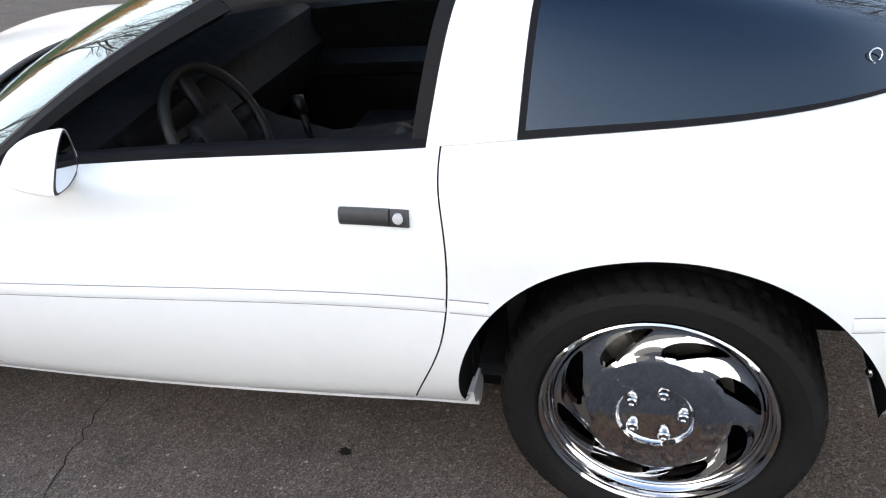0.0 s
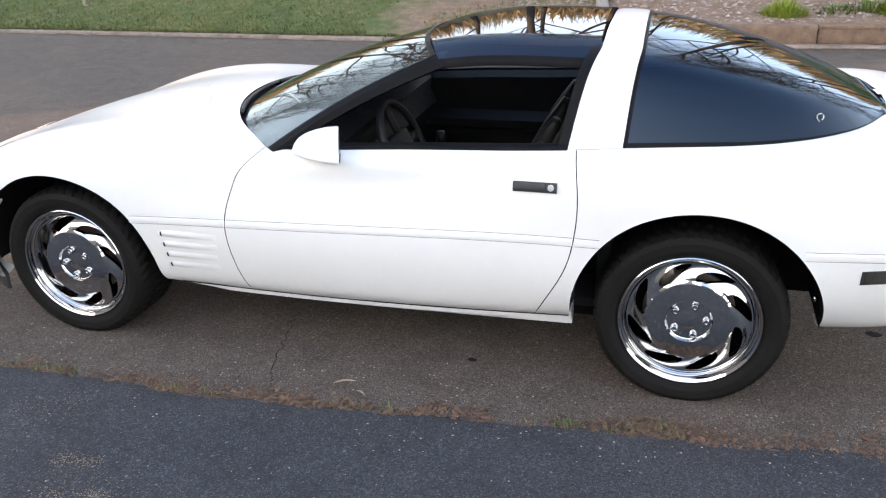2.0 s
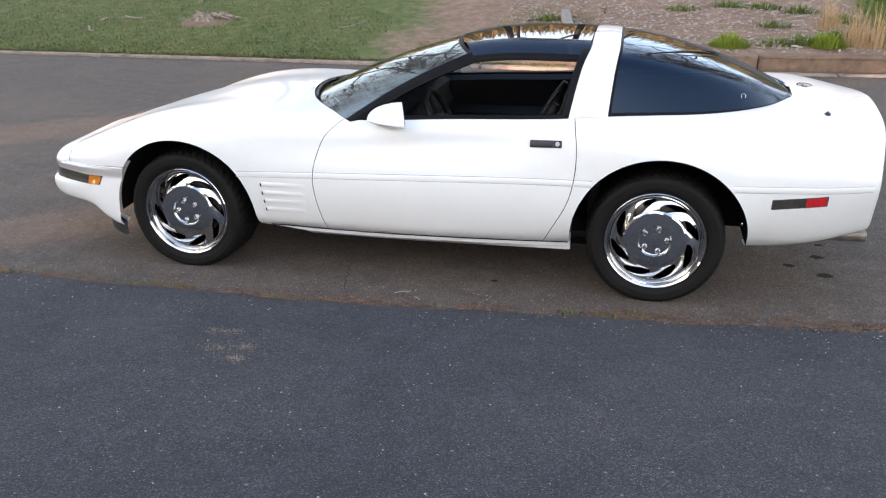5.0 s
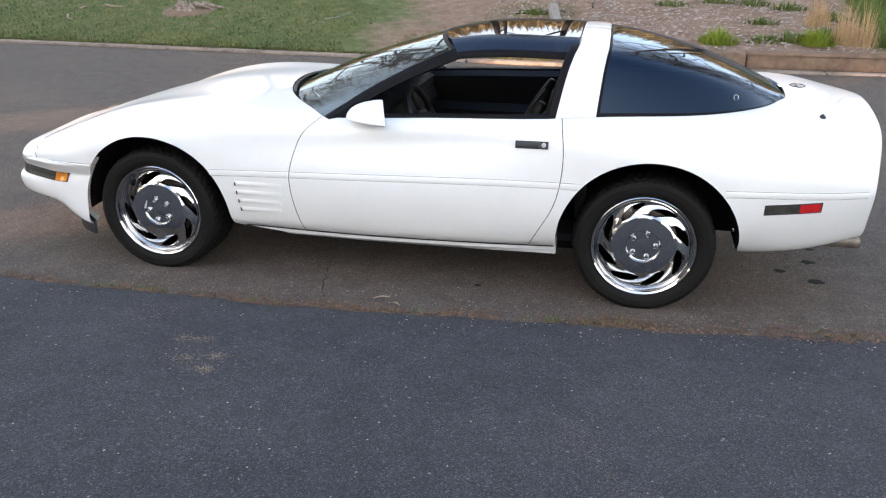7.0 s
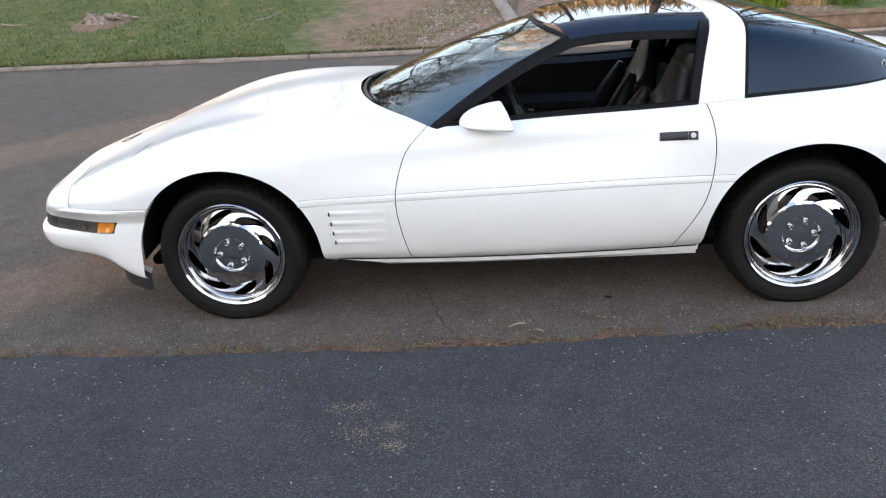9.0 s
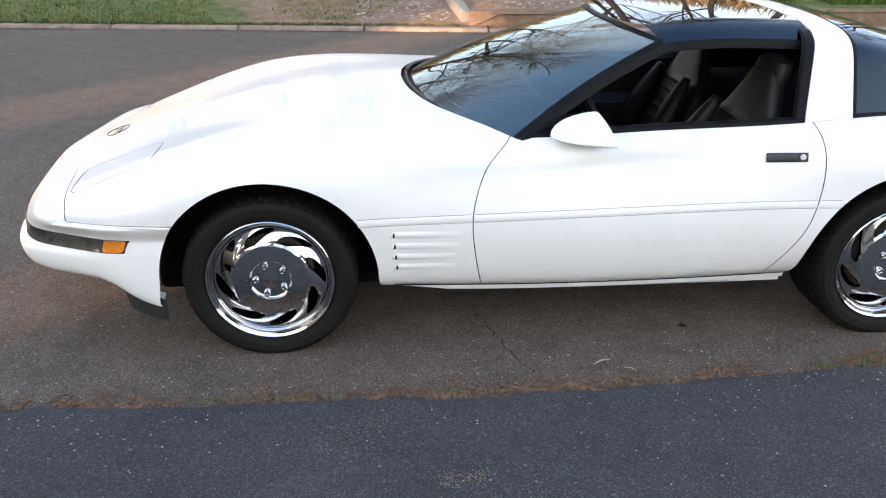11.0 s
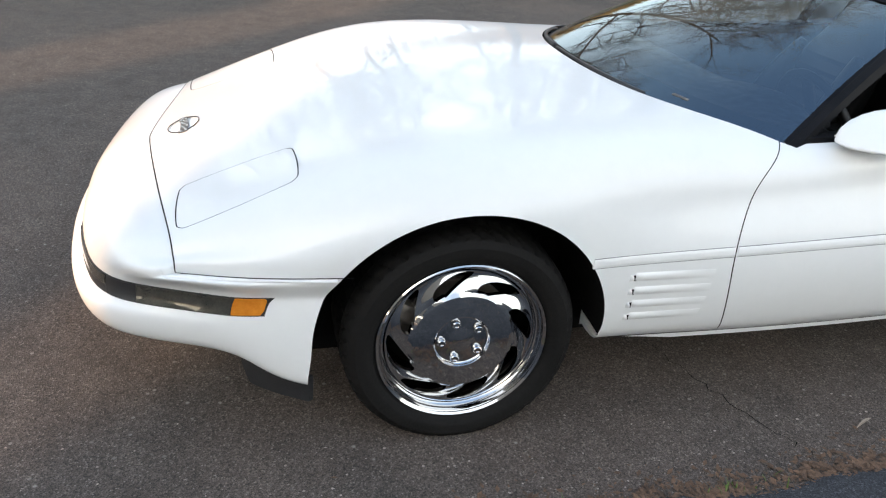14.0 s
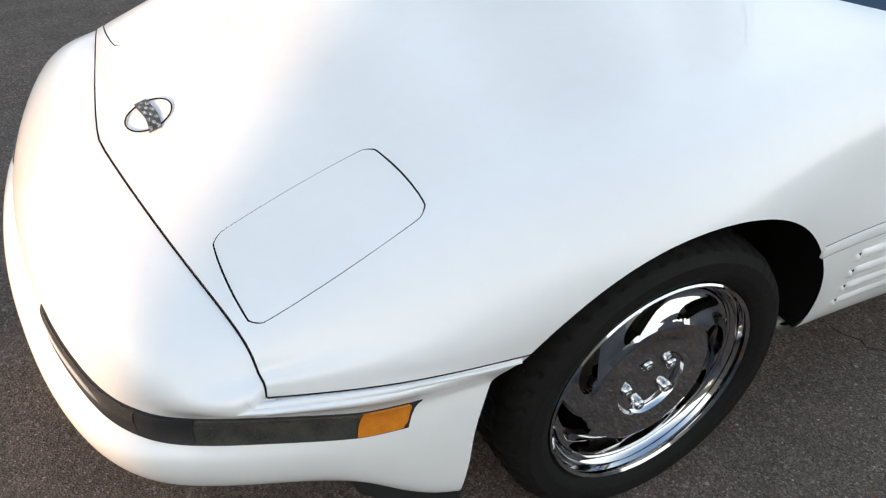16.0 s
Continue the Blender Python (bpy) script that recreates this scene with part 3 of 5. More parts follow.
# nose: plan curve of the bumper and the hood edge above it
nose_x = spline([(0, -0.30), (0.25, -0.55), (0.45, -0.712), (0.57, -0.845), (0.64, -0.915), (0.70, -0.965), (0.77, -1.005), (0.84, -1.033), (0.92, -1.055), (1.0, -1.063), (1.08, -1.055)])
nose_y = spline([(0, 0.838), (0.25, 0.812), (0.45, 0.764), (0.57, 0.710), (0.64, 0.664), (0.70, 0.600), (0.77, 0.500), (0.84, 0.375), (0.92, 0.192), (1.0, 0.0), (1.08, -0.192)])


def nose_edge(s):
    """The gap between nose and hood: along the moulding line, then across the front of the hood."""
    if s < 0.56:
        return shell(-0.30 - 0.422 * s / 0.56, V_MOULD)
    return shell(-0.722, V_MOULD + (1 - V_MOULD) * (s - 0.56) / 0.44)


chin = spline([(0, 0.198), (0.08, 0.206), (0.18, 0.238), (0.28, 0.290), (0.36, 0.312), (0.5, 0.322), (0.7, 0.330), (1.0, 0.334), (1.18, 0.332)])
NOSE_KNOTS = (-0.15, 0.0, 0.22, 0.40, 0.60, 0.76, 1.0)
NOSE_BASIS = [spline(list(zip(NOSE_KNOTS, row))) for row in np.eye(len(NOSE_KNOTS))]


def nose(s, r):
    """The nose cover: s from the wheel arch to the middle, r from the chin up to the hood edge."""
    x, y, low = nose_x(s), nose_y(s), chin(s)
    d = Vector((nose_x(s + 0.01) - nose_x(s - 0.01), nose_y(s + 0.01) - nose_y(s - 0.01)))
    inx, iny = Vector((-d.y, d.x)).normalized() * -1
    if inx * (x + 0.2) + iny * y > 0:
        inx, iny = -inx, -iny
    lean = 0.02 + 0.05 * min(1.0, s)
    pts = []
    k = min(1.0, s / 0.5)
    f = min(1.0, max(0.0, (s - 0.55) / 0.25))
    f = 0.013 * f * f * (3 - 2 * f)
    h = min(1.0, max(0.0, (s - 0.3) / 0.35))
    for inset, z in ((0.10, low + 0.02), (0.035, low), (0.004, low + 0.075), (0.006 + 0.016 * h + f, 0.432), (0.012 + 0.020 * h + f, 0.49), (0.012 + 0.03 * k + lean * 0.35, 0.522)):
        pts.append((x + inx * inset, y + iny * inset, z))
    ex, ey, ez = nose_edge(s)
    ey, ez = -ey, ez - 0.003
    top = pts[4]
    out = 0.034 * k + 0.55 * f
    pts[5] = ((top[0] + ex) / 2 - inx * out, (top[1] + ey) / 2 - iny * out, (top[2] + ez) / 2 + 0.018 * k)
    pts.append((ex, ey, ez))
    w = [b(r) for b in NOSE_BASIS]
    p = [sum(a * q[i] for a, q in zip(w, pts)) for i in range(3)]
    return (p[0], -p[1], p[2])


def on_nose(s, r, out=0.0):
    p = Vector(nose(s, r))
    if out:
        du = Vector(nose(s + 0.004, r)) - Vector(nose(s - 0.004, r))
        dv = Vector(nose(s, r + 0.01)) - Vector(nose(s, r - 0.01))
        n = du.cross(dv).normalized()
        if n.dot(p - Vector((-0.3, 0, 0.4))) < 0:
            n = -n
        p += n * out
    return p


def nose_parts():
    bm = sheet(nose, [i / 90 for i in range(91)], [-0.15 + 1.15 * i / 40 for i in range(41)])
    carve(bm, FRONT_ARCH)
    part("front_bumper", joined(bm, mirrored(bm)), PAINT, car, "smooth white nose and bumper cover")
    lin = lambda a, b, n: [a + (b - a) * i / n for i in range(n + 1)]
    z0, z1 = 0.425, 0.583

    def slanted(u, r, out):
        """The lamp band: its ends lean, and its outer lower corner is rounded off."""
        q = (r - z0) / (z1 - z0)
        pull = 0.016 * (0.5 - q) if u < 0.5 else 0.0
        if u < 0.215:
            pull += 0.010 * (2 * q - 1) ** 4 * (0.215 - u) / 0.012
        return on_nose(u + pull, r, out)
    strips = (("bumper_strip", 0.560, 0.645, 0.0, 1.0, BLACK, "matt black bumper strip"), ("bumper_strip", 0.647, 0.86, 0.0, 0.46, BLACK, "matt black bumper strip"),
              ("front_lamp", 0.647, 0.86, 0.48, 1.0, SMOKE, "smoked grey front lamp lens"), ("cornering_lamp", 0.306, 0.557, 0.0, 1.0, SMOKE, "smoked grey cornering lamp"),
              ("turn_signal", 0.203, 0.303, 0.0, 1.0, AMBER, "amber turn signal lens"))
    for name, a, b, k0, k1, mat, label in strips:
        n = max(8, int((b - a) * 90))
        one = slab_on(slanted, lin(a, b, n), lin(z0 + (z1 - z0) * k0, z0 + (z1 - z0) * k1, 7), 0.003 if mat is BLACK else 0.0045)
        part(name, one, mat, car, label)
        part(name, mirrored(one), mat, car, label)
    rim = slab_on(lambda u, r, out: on_nose(u + (0.014 * (0.505 - r) / 0.09 if u < 0.5 else 0.0), r, out), lin(0.196, 0.872, 60), lin(0.415, 0.593, 5), 0.0015)
    part("strip_surround", rim, BLACK, car)
    part("strip_surround", mirrored(rim), BLACK, car)
    ridge = slab_on(on_nose, lin(0.05, 0.62, 60), lin(0.90, 0.972, 8), lambda s, r: 0.0002 + 0.006 * (1 - abs((r - 0.936) / 0.036) ** 3) * min(1.0, (0.62 - s) / 0.12))
    part("nose_moulding", ridge, PAINT, car, "white moulding round the nose")
    part("nose_moulding", mirrored(ridge), PAINT, car, "white moulding round the nose")
    seam = bmesh.new()
    tube(seam, [Vector(nose(s, 1.0)) + Vector((0, 0, 0.0015)) for s in lin(0.0, 1.0, 90)], lambda t: 0.0009 + 0.0005 * (t > 0.54), 6)
    part("hood_gap", seam, LINER, car, "dark gap between nose and hood")
    part("hood_gap", mirrored(seam), LINER, car, "dark gap between nose and hood")
    # black air dam below the chin
    bm = bmesh.new()
    rings = []
    foot = Vector(nose(0.105, 0.0)) + Vector((0.004, -0.002, 0))
    for i in range(25):
        t = i / 24
        p = foot + Vector((-0.17 * t - 0.015 * math.sin(math.pi * t), 0.13 * t, 0.0))
        d = 0.058 * math.sin(math.pi * min(1.0, (1 - t) * 5.0) / 2)
        rise_in = 0.02 + 0.05 * t
        rings.append([p + Vector((0, 0, rise_in)), p + Vector((-0.004, -0.004, -d)), p + Vector((0.009, 0.005, -d)), p + Vector((0.011, 0.005, rise_in))])
    loft(bm, rings)
    bmesh.ops.recalc_face_normals(bm, faces=bm.faces[:])
    part("air_dam", bm, BLACK, car, "black rubber air dam")
    bm2 = mirrored_plain(bm_copy_of(rings))
    part("air_dam", bm2, BLACK, car, "black rubber air dam")


def bm_copy_of(rings):
    bm = bmesh.new()
    loft(bm, rings)
    bmesh.ops.recalc_face_normals(bm, faces=bm.faces[:])
    return bm


def mirrored_plain(bm):
    for v in bm.verts:
        v.co.y = -v.co.y
    bmesh.ops.reverse_faces(bm, faces=bm.faces[:])
    return bm


nose_parts()


def mouldings():
    lin = lambda a, b, n: [a + (b - a) * i / n for i in range(n + 1)]

    def fn(x, k, out):
        return on_side(x, mould_z(x) - 0.027 * k, out)
    bulge = lambda x, k: 0.0020 * (1 - abs(2 * k - 1) ** 4) + 0.0010
    for a, b in ((0.330, 0.7445), (0.7545, 2.0455), (2.0545, 2.136), (2.766, 3.38)):
        n = max(3, int((b - a) / 0.04))
        one = slab_on(fn, lin(a, b, n), lin(0, 1, 6), bulge)
        part("side_moulding", one.copy(), PAINT, car, "narrow white side moulding")
        part("side_moulding", mirrored(one), PAINT, car, "narrow white side moulding")
        # thin grey lines draw the soft shade along both edges of the moulding
        for k, r in ((-0.04, 0.0012), (1.04, 0.0009)):
            line = bmesh.new()
            tube(line, [fn(x, k, 0.0002) for x in lin(a, b, n)], r, 5)
            part("moulding_shade_line", line, MOULD_SHADE, car)
            part("moulding_shade_line", mirrored(line), MOULD_SHADE, car)



mouldings()


def side_details():
    lin = lambda a, b, n: [a + (b - a) * i / n for i in range(n + 1)]
    both = lambda name, bm, mat, label="", under=None: (part(name, bm.copy(), mat, under[0] if under else car, label), part(name, mirrored(bm), mat, under[1] if under else car, label))
    # four gills behind the front wheel
    for k in range(4):
        z = 0.508 - 0.0455 * k
        x0 = 0.462 + 0.004 * k

        def fn(x, q, out, z=z):
            return on_side(x, z + 0.013 * q, out)
        ridge = slab_on(fn, lin(x0, 0.70 - 0.004 * k, 22), lin(-1, 1, 8),
                        lambda x, q, x0=x0: 0.0055 * (1 - q * q) * min(1.0, (0.72 - x) / 0.22) * min(1.0, (x - x0) / 0.006 + 0.25) + 0.0003)
        both("gill", ridge, PAINT, "raised white cooling gill")
        slit = slab_on(fn, lin(x0 - 0.007, x0 + 0.009, 3), lin(-0.9, 0.45, 4), 0.0012)
        both("gill_slot", slit, LINER, "dark gill opening")
        lip = slab_on(fn, lin(x0 - 0.016, x0 - 0.0075, 4), lin(-1.0, 0.5, 6), lambda x, q, x0=x0: 0.0002 + 0.0085 * min(1.0, max(0.0, (x - x0 + 0.016) / 0.0085)) * (1 - ((q + 0.25) / 0.75) ** 2))
        both("gill_lip", lip, PAINT)
    # door handle with lock
    def hfn(x, q, out):
        return on_side(x, 0.7865 + 0.03 * (x - 1.84) - 0.033 * q, out)
    both("door_handle", slab_on(hfn, lin(1.838, 1.948, 12), lin(0, 1, 5), lambda x, q: 0.012 - 0.006 * abs(2 * q - 1) ** 3), HANDLE, "faded black pull handle", doors)
    both("lock_plate", slab_on(hfn, lin(1.950, 1.987, 5), lin(0, 1, 5), lambda x, q: 0.009 - 0.003 * abs(2 * q - 1) ** 3), HANDLE, "faded black lock plate", doors)
    p = on_side(1.968, 0.774, 0.010)
    bm = bmesh.new()
    rings = [[p + Vector((r * math.cos(a), -d, r * math.sin(a))) for a in [k * math.tau / 20 for k in range(20)]] for r, d in ((0.0105, -0.004), (0.0105, 0.003), (0.008, 0.0045), (0.002, 0.0045))]
    loft(bm, rings)
    bmesh.ops.recalc_face_normals(bm, faces=bm.faces[:])
    part("key_lock", bm, PALE, doors[0], "round pale key lock")
    # rear side marker: smoked front half and red rear half
    def mfn(x, q, out):
        return on_side(x, 0.560 + 0.062 * (x - 2.95) - 0.043 * q, out)
    both("marker_frame", slab_on(mfn, lin(2.940, 3.185, 16), lin(-0.06, 1.06, 5), 0.002), BLACK)
    both("marker_lens", slab_on(mfn, lin(2.949, 3.085, 10), lin(0.06, 0.94, 4), 0.004), SMOKE, "smoked side marker lens")
    both("marker_lens", slab_on(mfn, lin(3.090, 3.178, 8), lin(0.06, 0.94, 4), 0.004), RED, "red side marker lens")
    # rocker rail below the doors
    for y in (-1, 1):
        bm = bmesh.new()
        rings = []
        for i in range(40):
            x = 0.42 + 1.62 * i / 39
            t = min(1.0, i / 6)
            z = low_z(x)
            rings.append([(x, y * (low_y(x) - 0.006), z + 0.01), (x, y * (low_y(x) - 0.010), z - 0.006), (x, y * (low_y(x) - 0.013), z - 0.006 - 0.022 * t), (x, y * (low_y(x) - 0.040), z - 0.006 - 0.034 * t), (x, y * (0.715), z - 0.052 * t - 0.004),
                          (x, y * (0.690), z - 0.056 * t - 0.004), (x, y * 0.66, z - 0.03), (x, y * 0.66, z + 0.02)])
        loft(bm, rings)
        bmesh.ops.recalc_face_normals(bm, faces=bm.faces[:])
        part("rocker_rail", bm, PAINT, car, "white sill rail under the doors")
        line = bmesh.new()
        tube(line, [(x, y * (low_y(x) - 0.005), low_z(x) - 0.004) for x in lin(0.46, 2.03, 40)], 0.0035, 6)
        part("sill_gap", line, LINER, car, "dark gap above the sill rail")


side_details()


# wheels
def wheel_wells():
    for xc, r in ((0.0, 0.402), (2.452, 0.412)):
        for y in (-1, 1):
            bm = bmesh.new()
            rings = []
            for i in range(49):
                a = math.radians(-3 + 186 * i / 48)
                x, z = xc + (r + 0.003) * math.cos(a), HUB_Z + (r + 0.003) * max(math.sin(a), -0.1)
                out = abs(on_side(x, max(z, low_z(x) + 0.03)).y) - 0.004
                if x < -0.3:
                    out = min(out, 0.80)
                low = max(z, low_z(x) - 0.004)
                rings.append([(x, y * out, low), (x, y * (out - 0.05), low + 0.004), (x, y * 0.46, z + 0.02)])
            loft(bm, rings, closed=False)
            end = [bm.verts.new((xc + (r + 0.02) * math.cos(math.radians(-3 + 186 * i / 48)), y * 0.46, HUB_Z + (r + 0.02) * max(math.sin(math.radians(-3 + 186 * i / 48)), -0.1))) for i in range(49)]
            bm.faces.new(end)
            part("wheel_well", bm, LINER, car, "black inner wheel well")


wheel_wells()


def well_bolts():
    for y in (-1, 1):
        bm = bmesh.new()
        bmesh.ops.create_uvsphere(bm, u_segments=10, v_segments=6, radius=0.011)
        for v in bm.verts:
            v.co += Vector((2.842, y * 0.735, 0.405))
        part("well_bolt", bm, SILVER, car, "pale bolt in the rear wheel well")


well_bolts()

LUGS = 5


def make_wheel(side):
    """A wheel about the origin, its face to -y."""
    hub = new("wheel")
    bm = bmesh.new()
    prof = [(0.226, 0.18), (0.2365, 0.199), (0.246, 0.212), (0.265, 0.222), (0.292, 0.224), (0.311, 0.212), (0.3215, 0.19), (0.3255, 0.15), (0.3265, 0.1), (0.3265, 0.02), (0.3255, -0.02), (0.313, -0.045), (0.27, -0.05), (0.21, -0.03)]
    prof = [(r, d - 0.196) for r, d in prof]
    full = []
    for (r0, d0), (r1, d1) in zip(prof, prof[1:]):
        n = 3 if r0 > 0.3 else 4
        full += [(r0 + (r1 - r0) * i / n, d0 + (d1 - d0) * i / n) for i in range(n)]
    full.append(prof[-1])
    seg = 240

    def tread(i, k):
        r, d = full[k]
        slant = int(i + abs(d + 0.1) * 60) % 5
        if r > 0.3135 and slant == 0:
            return -0.007
        if r > 0.325 and min(abs(d + q) for q in (0.055, 0.1, 0.145)) < 0.008:
            return -0.007
        if 0.292 < r < 0.3135 and i % 5 == 0:
            return -0.0025
        return 0.0
    revolve(bm, full, seg, tread)
    bmesh.ops.recalc_face_normals(bm, faces=bm.faces[:])
    part("tyre", bm, RUBBER, hub, "black rubber tyre with treaded shoulders")
    # barrel and polished lip
    bm = bmesh.new()
    lip = [(0.2295, 0.012), (0.2355, 0.016), (0.2390, 0.013), (0.2380, 0.006), (0.2315, 0.002), (0.2285, -0.006), (0.2245, -0.007), (0.2215, -0.015), (0.2175, -0.018), (0.213, -0.017), (0.208, -0.022), (0.203, -0.04), (0.2, -0.09), (0.2, -0.18)]
    revolve(bm, lip, 128)
    bmesh.ops.recalc_face_normals(bm, faces=bm.faces[:])
    part("rim", bm, CHROME, hub, "polished chrome wheel lip")

    # disc with eight swept slots
    def swirl(p):
        r, a = math.hypot(p.x, p.z), math.atan2(p.z, p.x)
        return r, a

    R0, R1 = 0.148, 0.204

    def turn_of(r, a):
        t = (r - R0) / (R1 - R0)
        return t, ((radians(119) - a) / (math.tau / 8) - 0.62 * t) % 1.0

    def slot(p):
        r, a = swirl(p)
        t, q = turn_of(r, a)
        if t <= 0.0 or t >= 1.0:
            return -0.01
        w = 0.30 * math.sin(math.pi * min(1.0, max(0.0, t * 0.94 + 0.05))) ** 0.45
        return (w - abs(q - 0.5 + 0.06 * math.sin(math.pi * t))) * 0.06

    def face_depth(r, a):
        t, q = turn_of(r, a)
        d = 0.006 - 0.003 * (r / 0.15) ** 2
        if r < 0.079:
            d = -0.006 + 0.010 * min(1.0, max(0.0, (r - 0.071) / 0.008)) ** 2
        if r < 0.036:
            d = -0.0045 + 0.0015 * max(0.0, 1 - (r / 0.026) ** 2)
        if t > 0:
            tt = min(1.0, t)
            b = max(-1.0, min(1.0, ((q + 0.5) % 1.0 - 0.5) / 0.235))
            d = -0.0025 - 0.0155 * tt ** 1.4 - 0.009 * math.sin(math.pi * tt) ** 0.7 * (0.35 - 0.65 * b)
        return d
    bm = bmesh.new()
    rows, nr, na = [], 46, 320
    radii = [0.0365 * i / 5 for i in range(1, 6)] + [0.0375 + (0.066 - 0.0375) * i / 5 for i in range(6)] + [0.068 + 0.011 * i / 5 for i in range(6)] + [0.081 + 0.068 * i / 8 for i in range(9)] + [0.1505 + 0.0575 * i / 22 for i in range(23)]
    for i in range(na):
        a = i * math.tau / na
        rows.append([bm.verts.new((r * math.cos(a), -face_depth(r, a), r * math.sin(a))) for r in radii])
    mid = bm.verts.new((0, 0.002, 0))
    for i in range(na):
        p, q = rows[i], rows[(i + 1) % na]
        bm.faces.new((mid, p[0], q[0]))
        for k in range(len(radii) - 1):
            bm.faces.new((p[k], p[k + 1], q[k + 1], q[k]))
    bmesh.ops.recalc_face_normals(bm, faces=bm.faces[:])
    carve(bm, slot)
    edge = [e for e in bm.edges if len(e.link_faces) == 1 and math.hypot(e.verts[0].co.x, e.verts[0].co.z) < 0.204]
    ext = bmesh.ops.extrude_edge_only(bm, edges=edge)
    for v in [g for g in ext["geom"] if isinstance(g, bmesh.types.BMVert)]:
        v.co.y += 0.016
    part("wheel_face", bm, CHROME, hub, "chrome wheel face with eight swept slots")
    for k in range(LUGS):
        a = math.radians(90 + 72 * k)
        bm = bmesh.new()
        rings = [[(0.056 * math.cos(a) + r * math.cos(q), -d, 0.056 * math.sin(a) + r * math.sin(q)) for q in [j * math.tau / 12 for j in range(12)]]
                 for r, d in ((0.0140, -0.010), (0.0136, 0.000), (0.0120, 0.005), (0.0095, 0.0075), (0.0065, 0.0075), (0.0060, 0.004), (0.001, 0.004))]
        loft(bm, rings)
        bmesh.ops.recalc_face_normals(bm, faces=bm.faces[:])
        part("lug_nut", bm, CHROME, hub)
    bm = bmesh.new()
    revolve(bm, [(0.03, -0.07), (0.155, -0.07), (0.155, -0.085), (0.03, -0.085)], 64)
    bmesh.ops.recalc_face_normals(bm, faces=bm.faces[:])
    part("brake_disc", bm, STEEL, hub)
    bm = bmesh.new()
    box(bm, (-0.11, 0.075, 0.10), (0.06, 0.05, 0.11), 0.012, Matrix.Rotation(radians(-45), 3, "Y"))
    part("brake_caliper", bm, STEEL, hub)
    bm = bmesh.new()
    revolve(bm, [(0.001, -0.16), (0.2, -0.16), (0.2, -0.165)], 48)
    part("wheel_back", bm, LINER, hub)
    return hub


def wheels():
    left = make_wheel(1)
    left.parent = car
    left.matrix_basis = pose(0, -TRACK, HUB_Z, 0, 0, 0)
    rear = copy_thing(left, pose(2.4435, -TRACK, HUB_Z, 0, 17, 0))
    rear.parent = car
    for x in (0, 2.4435):
        far = copy_thing(left, pose(x, TRACK, HUB_Z, 0, 0, 180))
        far.parent = car
    left.matrix_basis = pose(0, -TRACK, HUB_Z, 0, -19, 0)


wheels()


# greenhouse
HEAD_Y = 0.520


def screen(s, t):
    """The windscreen: s from the left edge to the right, t from the base to the roof."""
    yb, yt = 0.757 * s, HEAD_Y * s
    b = Vector((glass_base(abs(yb)), yb, 0.897 - 0.062 * s ** 2 - 0.004 * s ** 4))
    h = Vector((1.365 + 0.47 * yt * yt, yt, 1.176 - 0.032 * s ** 2))
    p = b.lerp(h, t)
    lift = 0.022 * math.sin(math.pi * t)
    return p + Vector((-0.45 * lift, 0, 0.9 * lift))


roof_mid = spline([(1.36, 1.176), (1.6, 1.211), (1.9, 1.217), (2.15, 1.209), (2.22, 1.205), (2.4, 1.178), (2.6, 1.128), (2.8, 1.062), (2.95, 1.000), (3.085, 0.935)])


def hatch_edge(x):
    if x > 3.04:
        e = (x - 3.04) / 0.046
        return 0.34 * math.sqrt(max(0.0, 1 - e * e))
    return min(belt_y(x) - 0.003, open_y(x))


def hatch_foot(y, x):
    """Height of the body's edge under the glass."""
    lo, hi = 0.5, 1.0
    for _ in range(22):
        m = (lo + hi) / 2
        if -shell(x, m)[1] > y:
            lo = m
        else:
            hi = m
    return shell(x, lo)[2]


ARC = [spline(list(zip((0, 0.32, 0.62, 1.0, 1.38), row))) for row in np.eye(5)]
FOOT = {}


def canopy(x, k):
    """The glasshouse section at x: k = 0 at the belt, 1 in the middle of the roof, on the left."""
    q = round(x, 6)
    if q not in FOOT:
        yo = hatch_edge(x)
        FOOT[q] = (yo, hatch_foot(yo, x))
    yo, zo = FOOT[q]
    h = roof_mid(x) - zo
    f = min(1.0, max(0.0, (x - 2.2) / 0.8))
    ys = (yo, yo * 0.862, yo * (0.670 - 0.035 * f), 0.0, -yo * 0.63)
    zs = (zo, zo + h * (0.60 - 0.05 * f), zo + h * (0.90 - 0.02 * f), zo + h, zo + h * 0.88)
    w = [b(k) for b in ARC]
    return (x, -sum(a * y for a, y in zip(w, ys)), sum(a * z for a, z in zip(w, zs)))


def lean(k, at_belt, at_top):
    return at_belt + (at_top - at_belt) * min(1.0, k / 0.62)


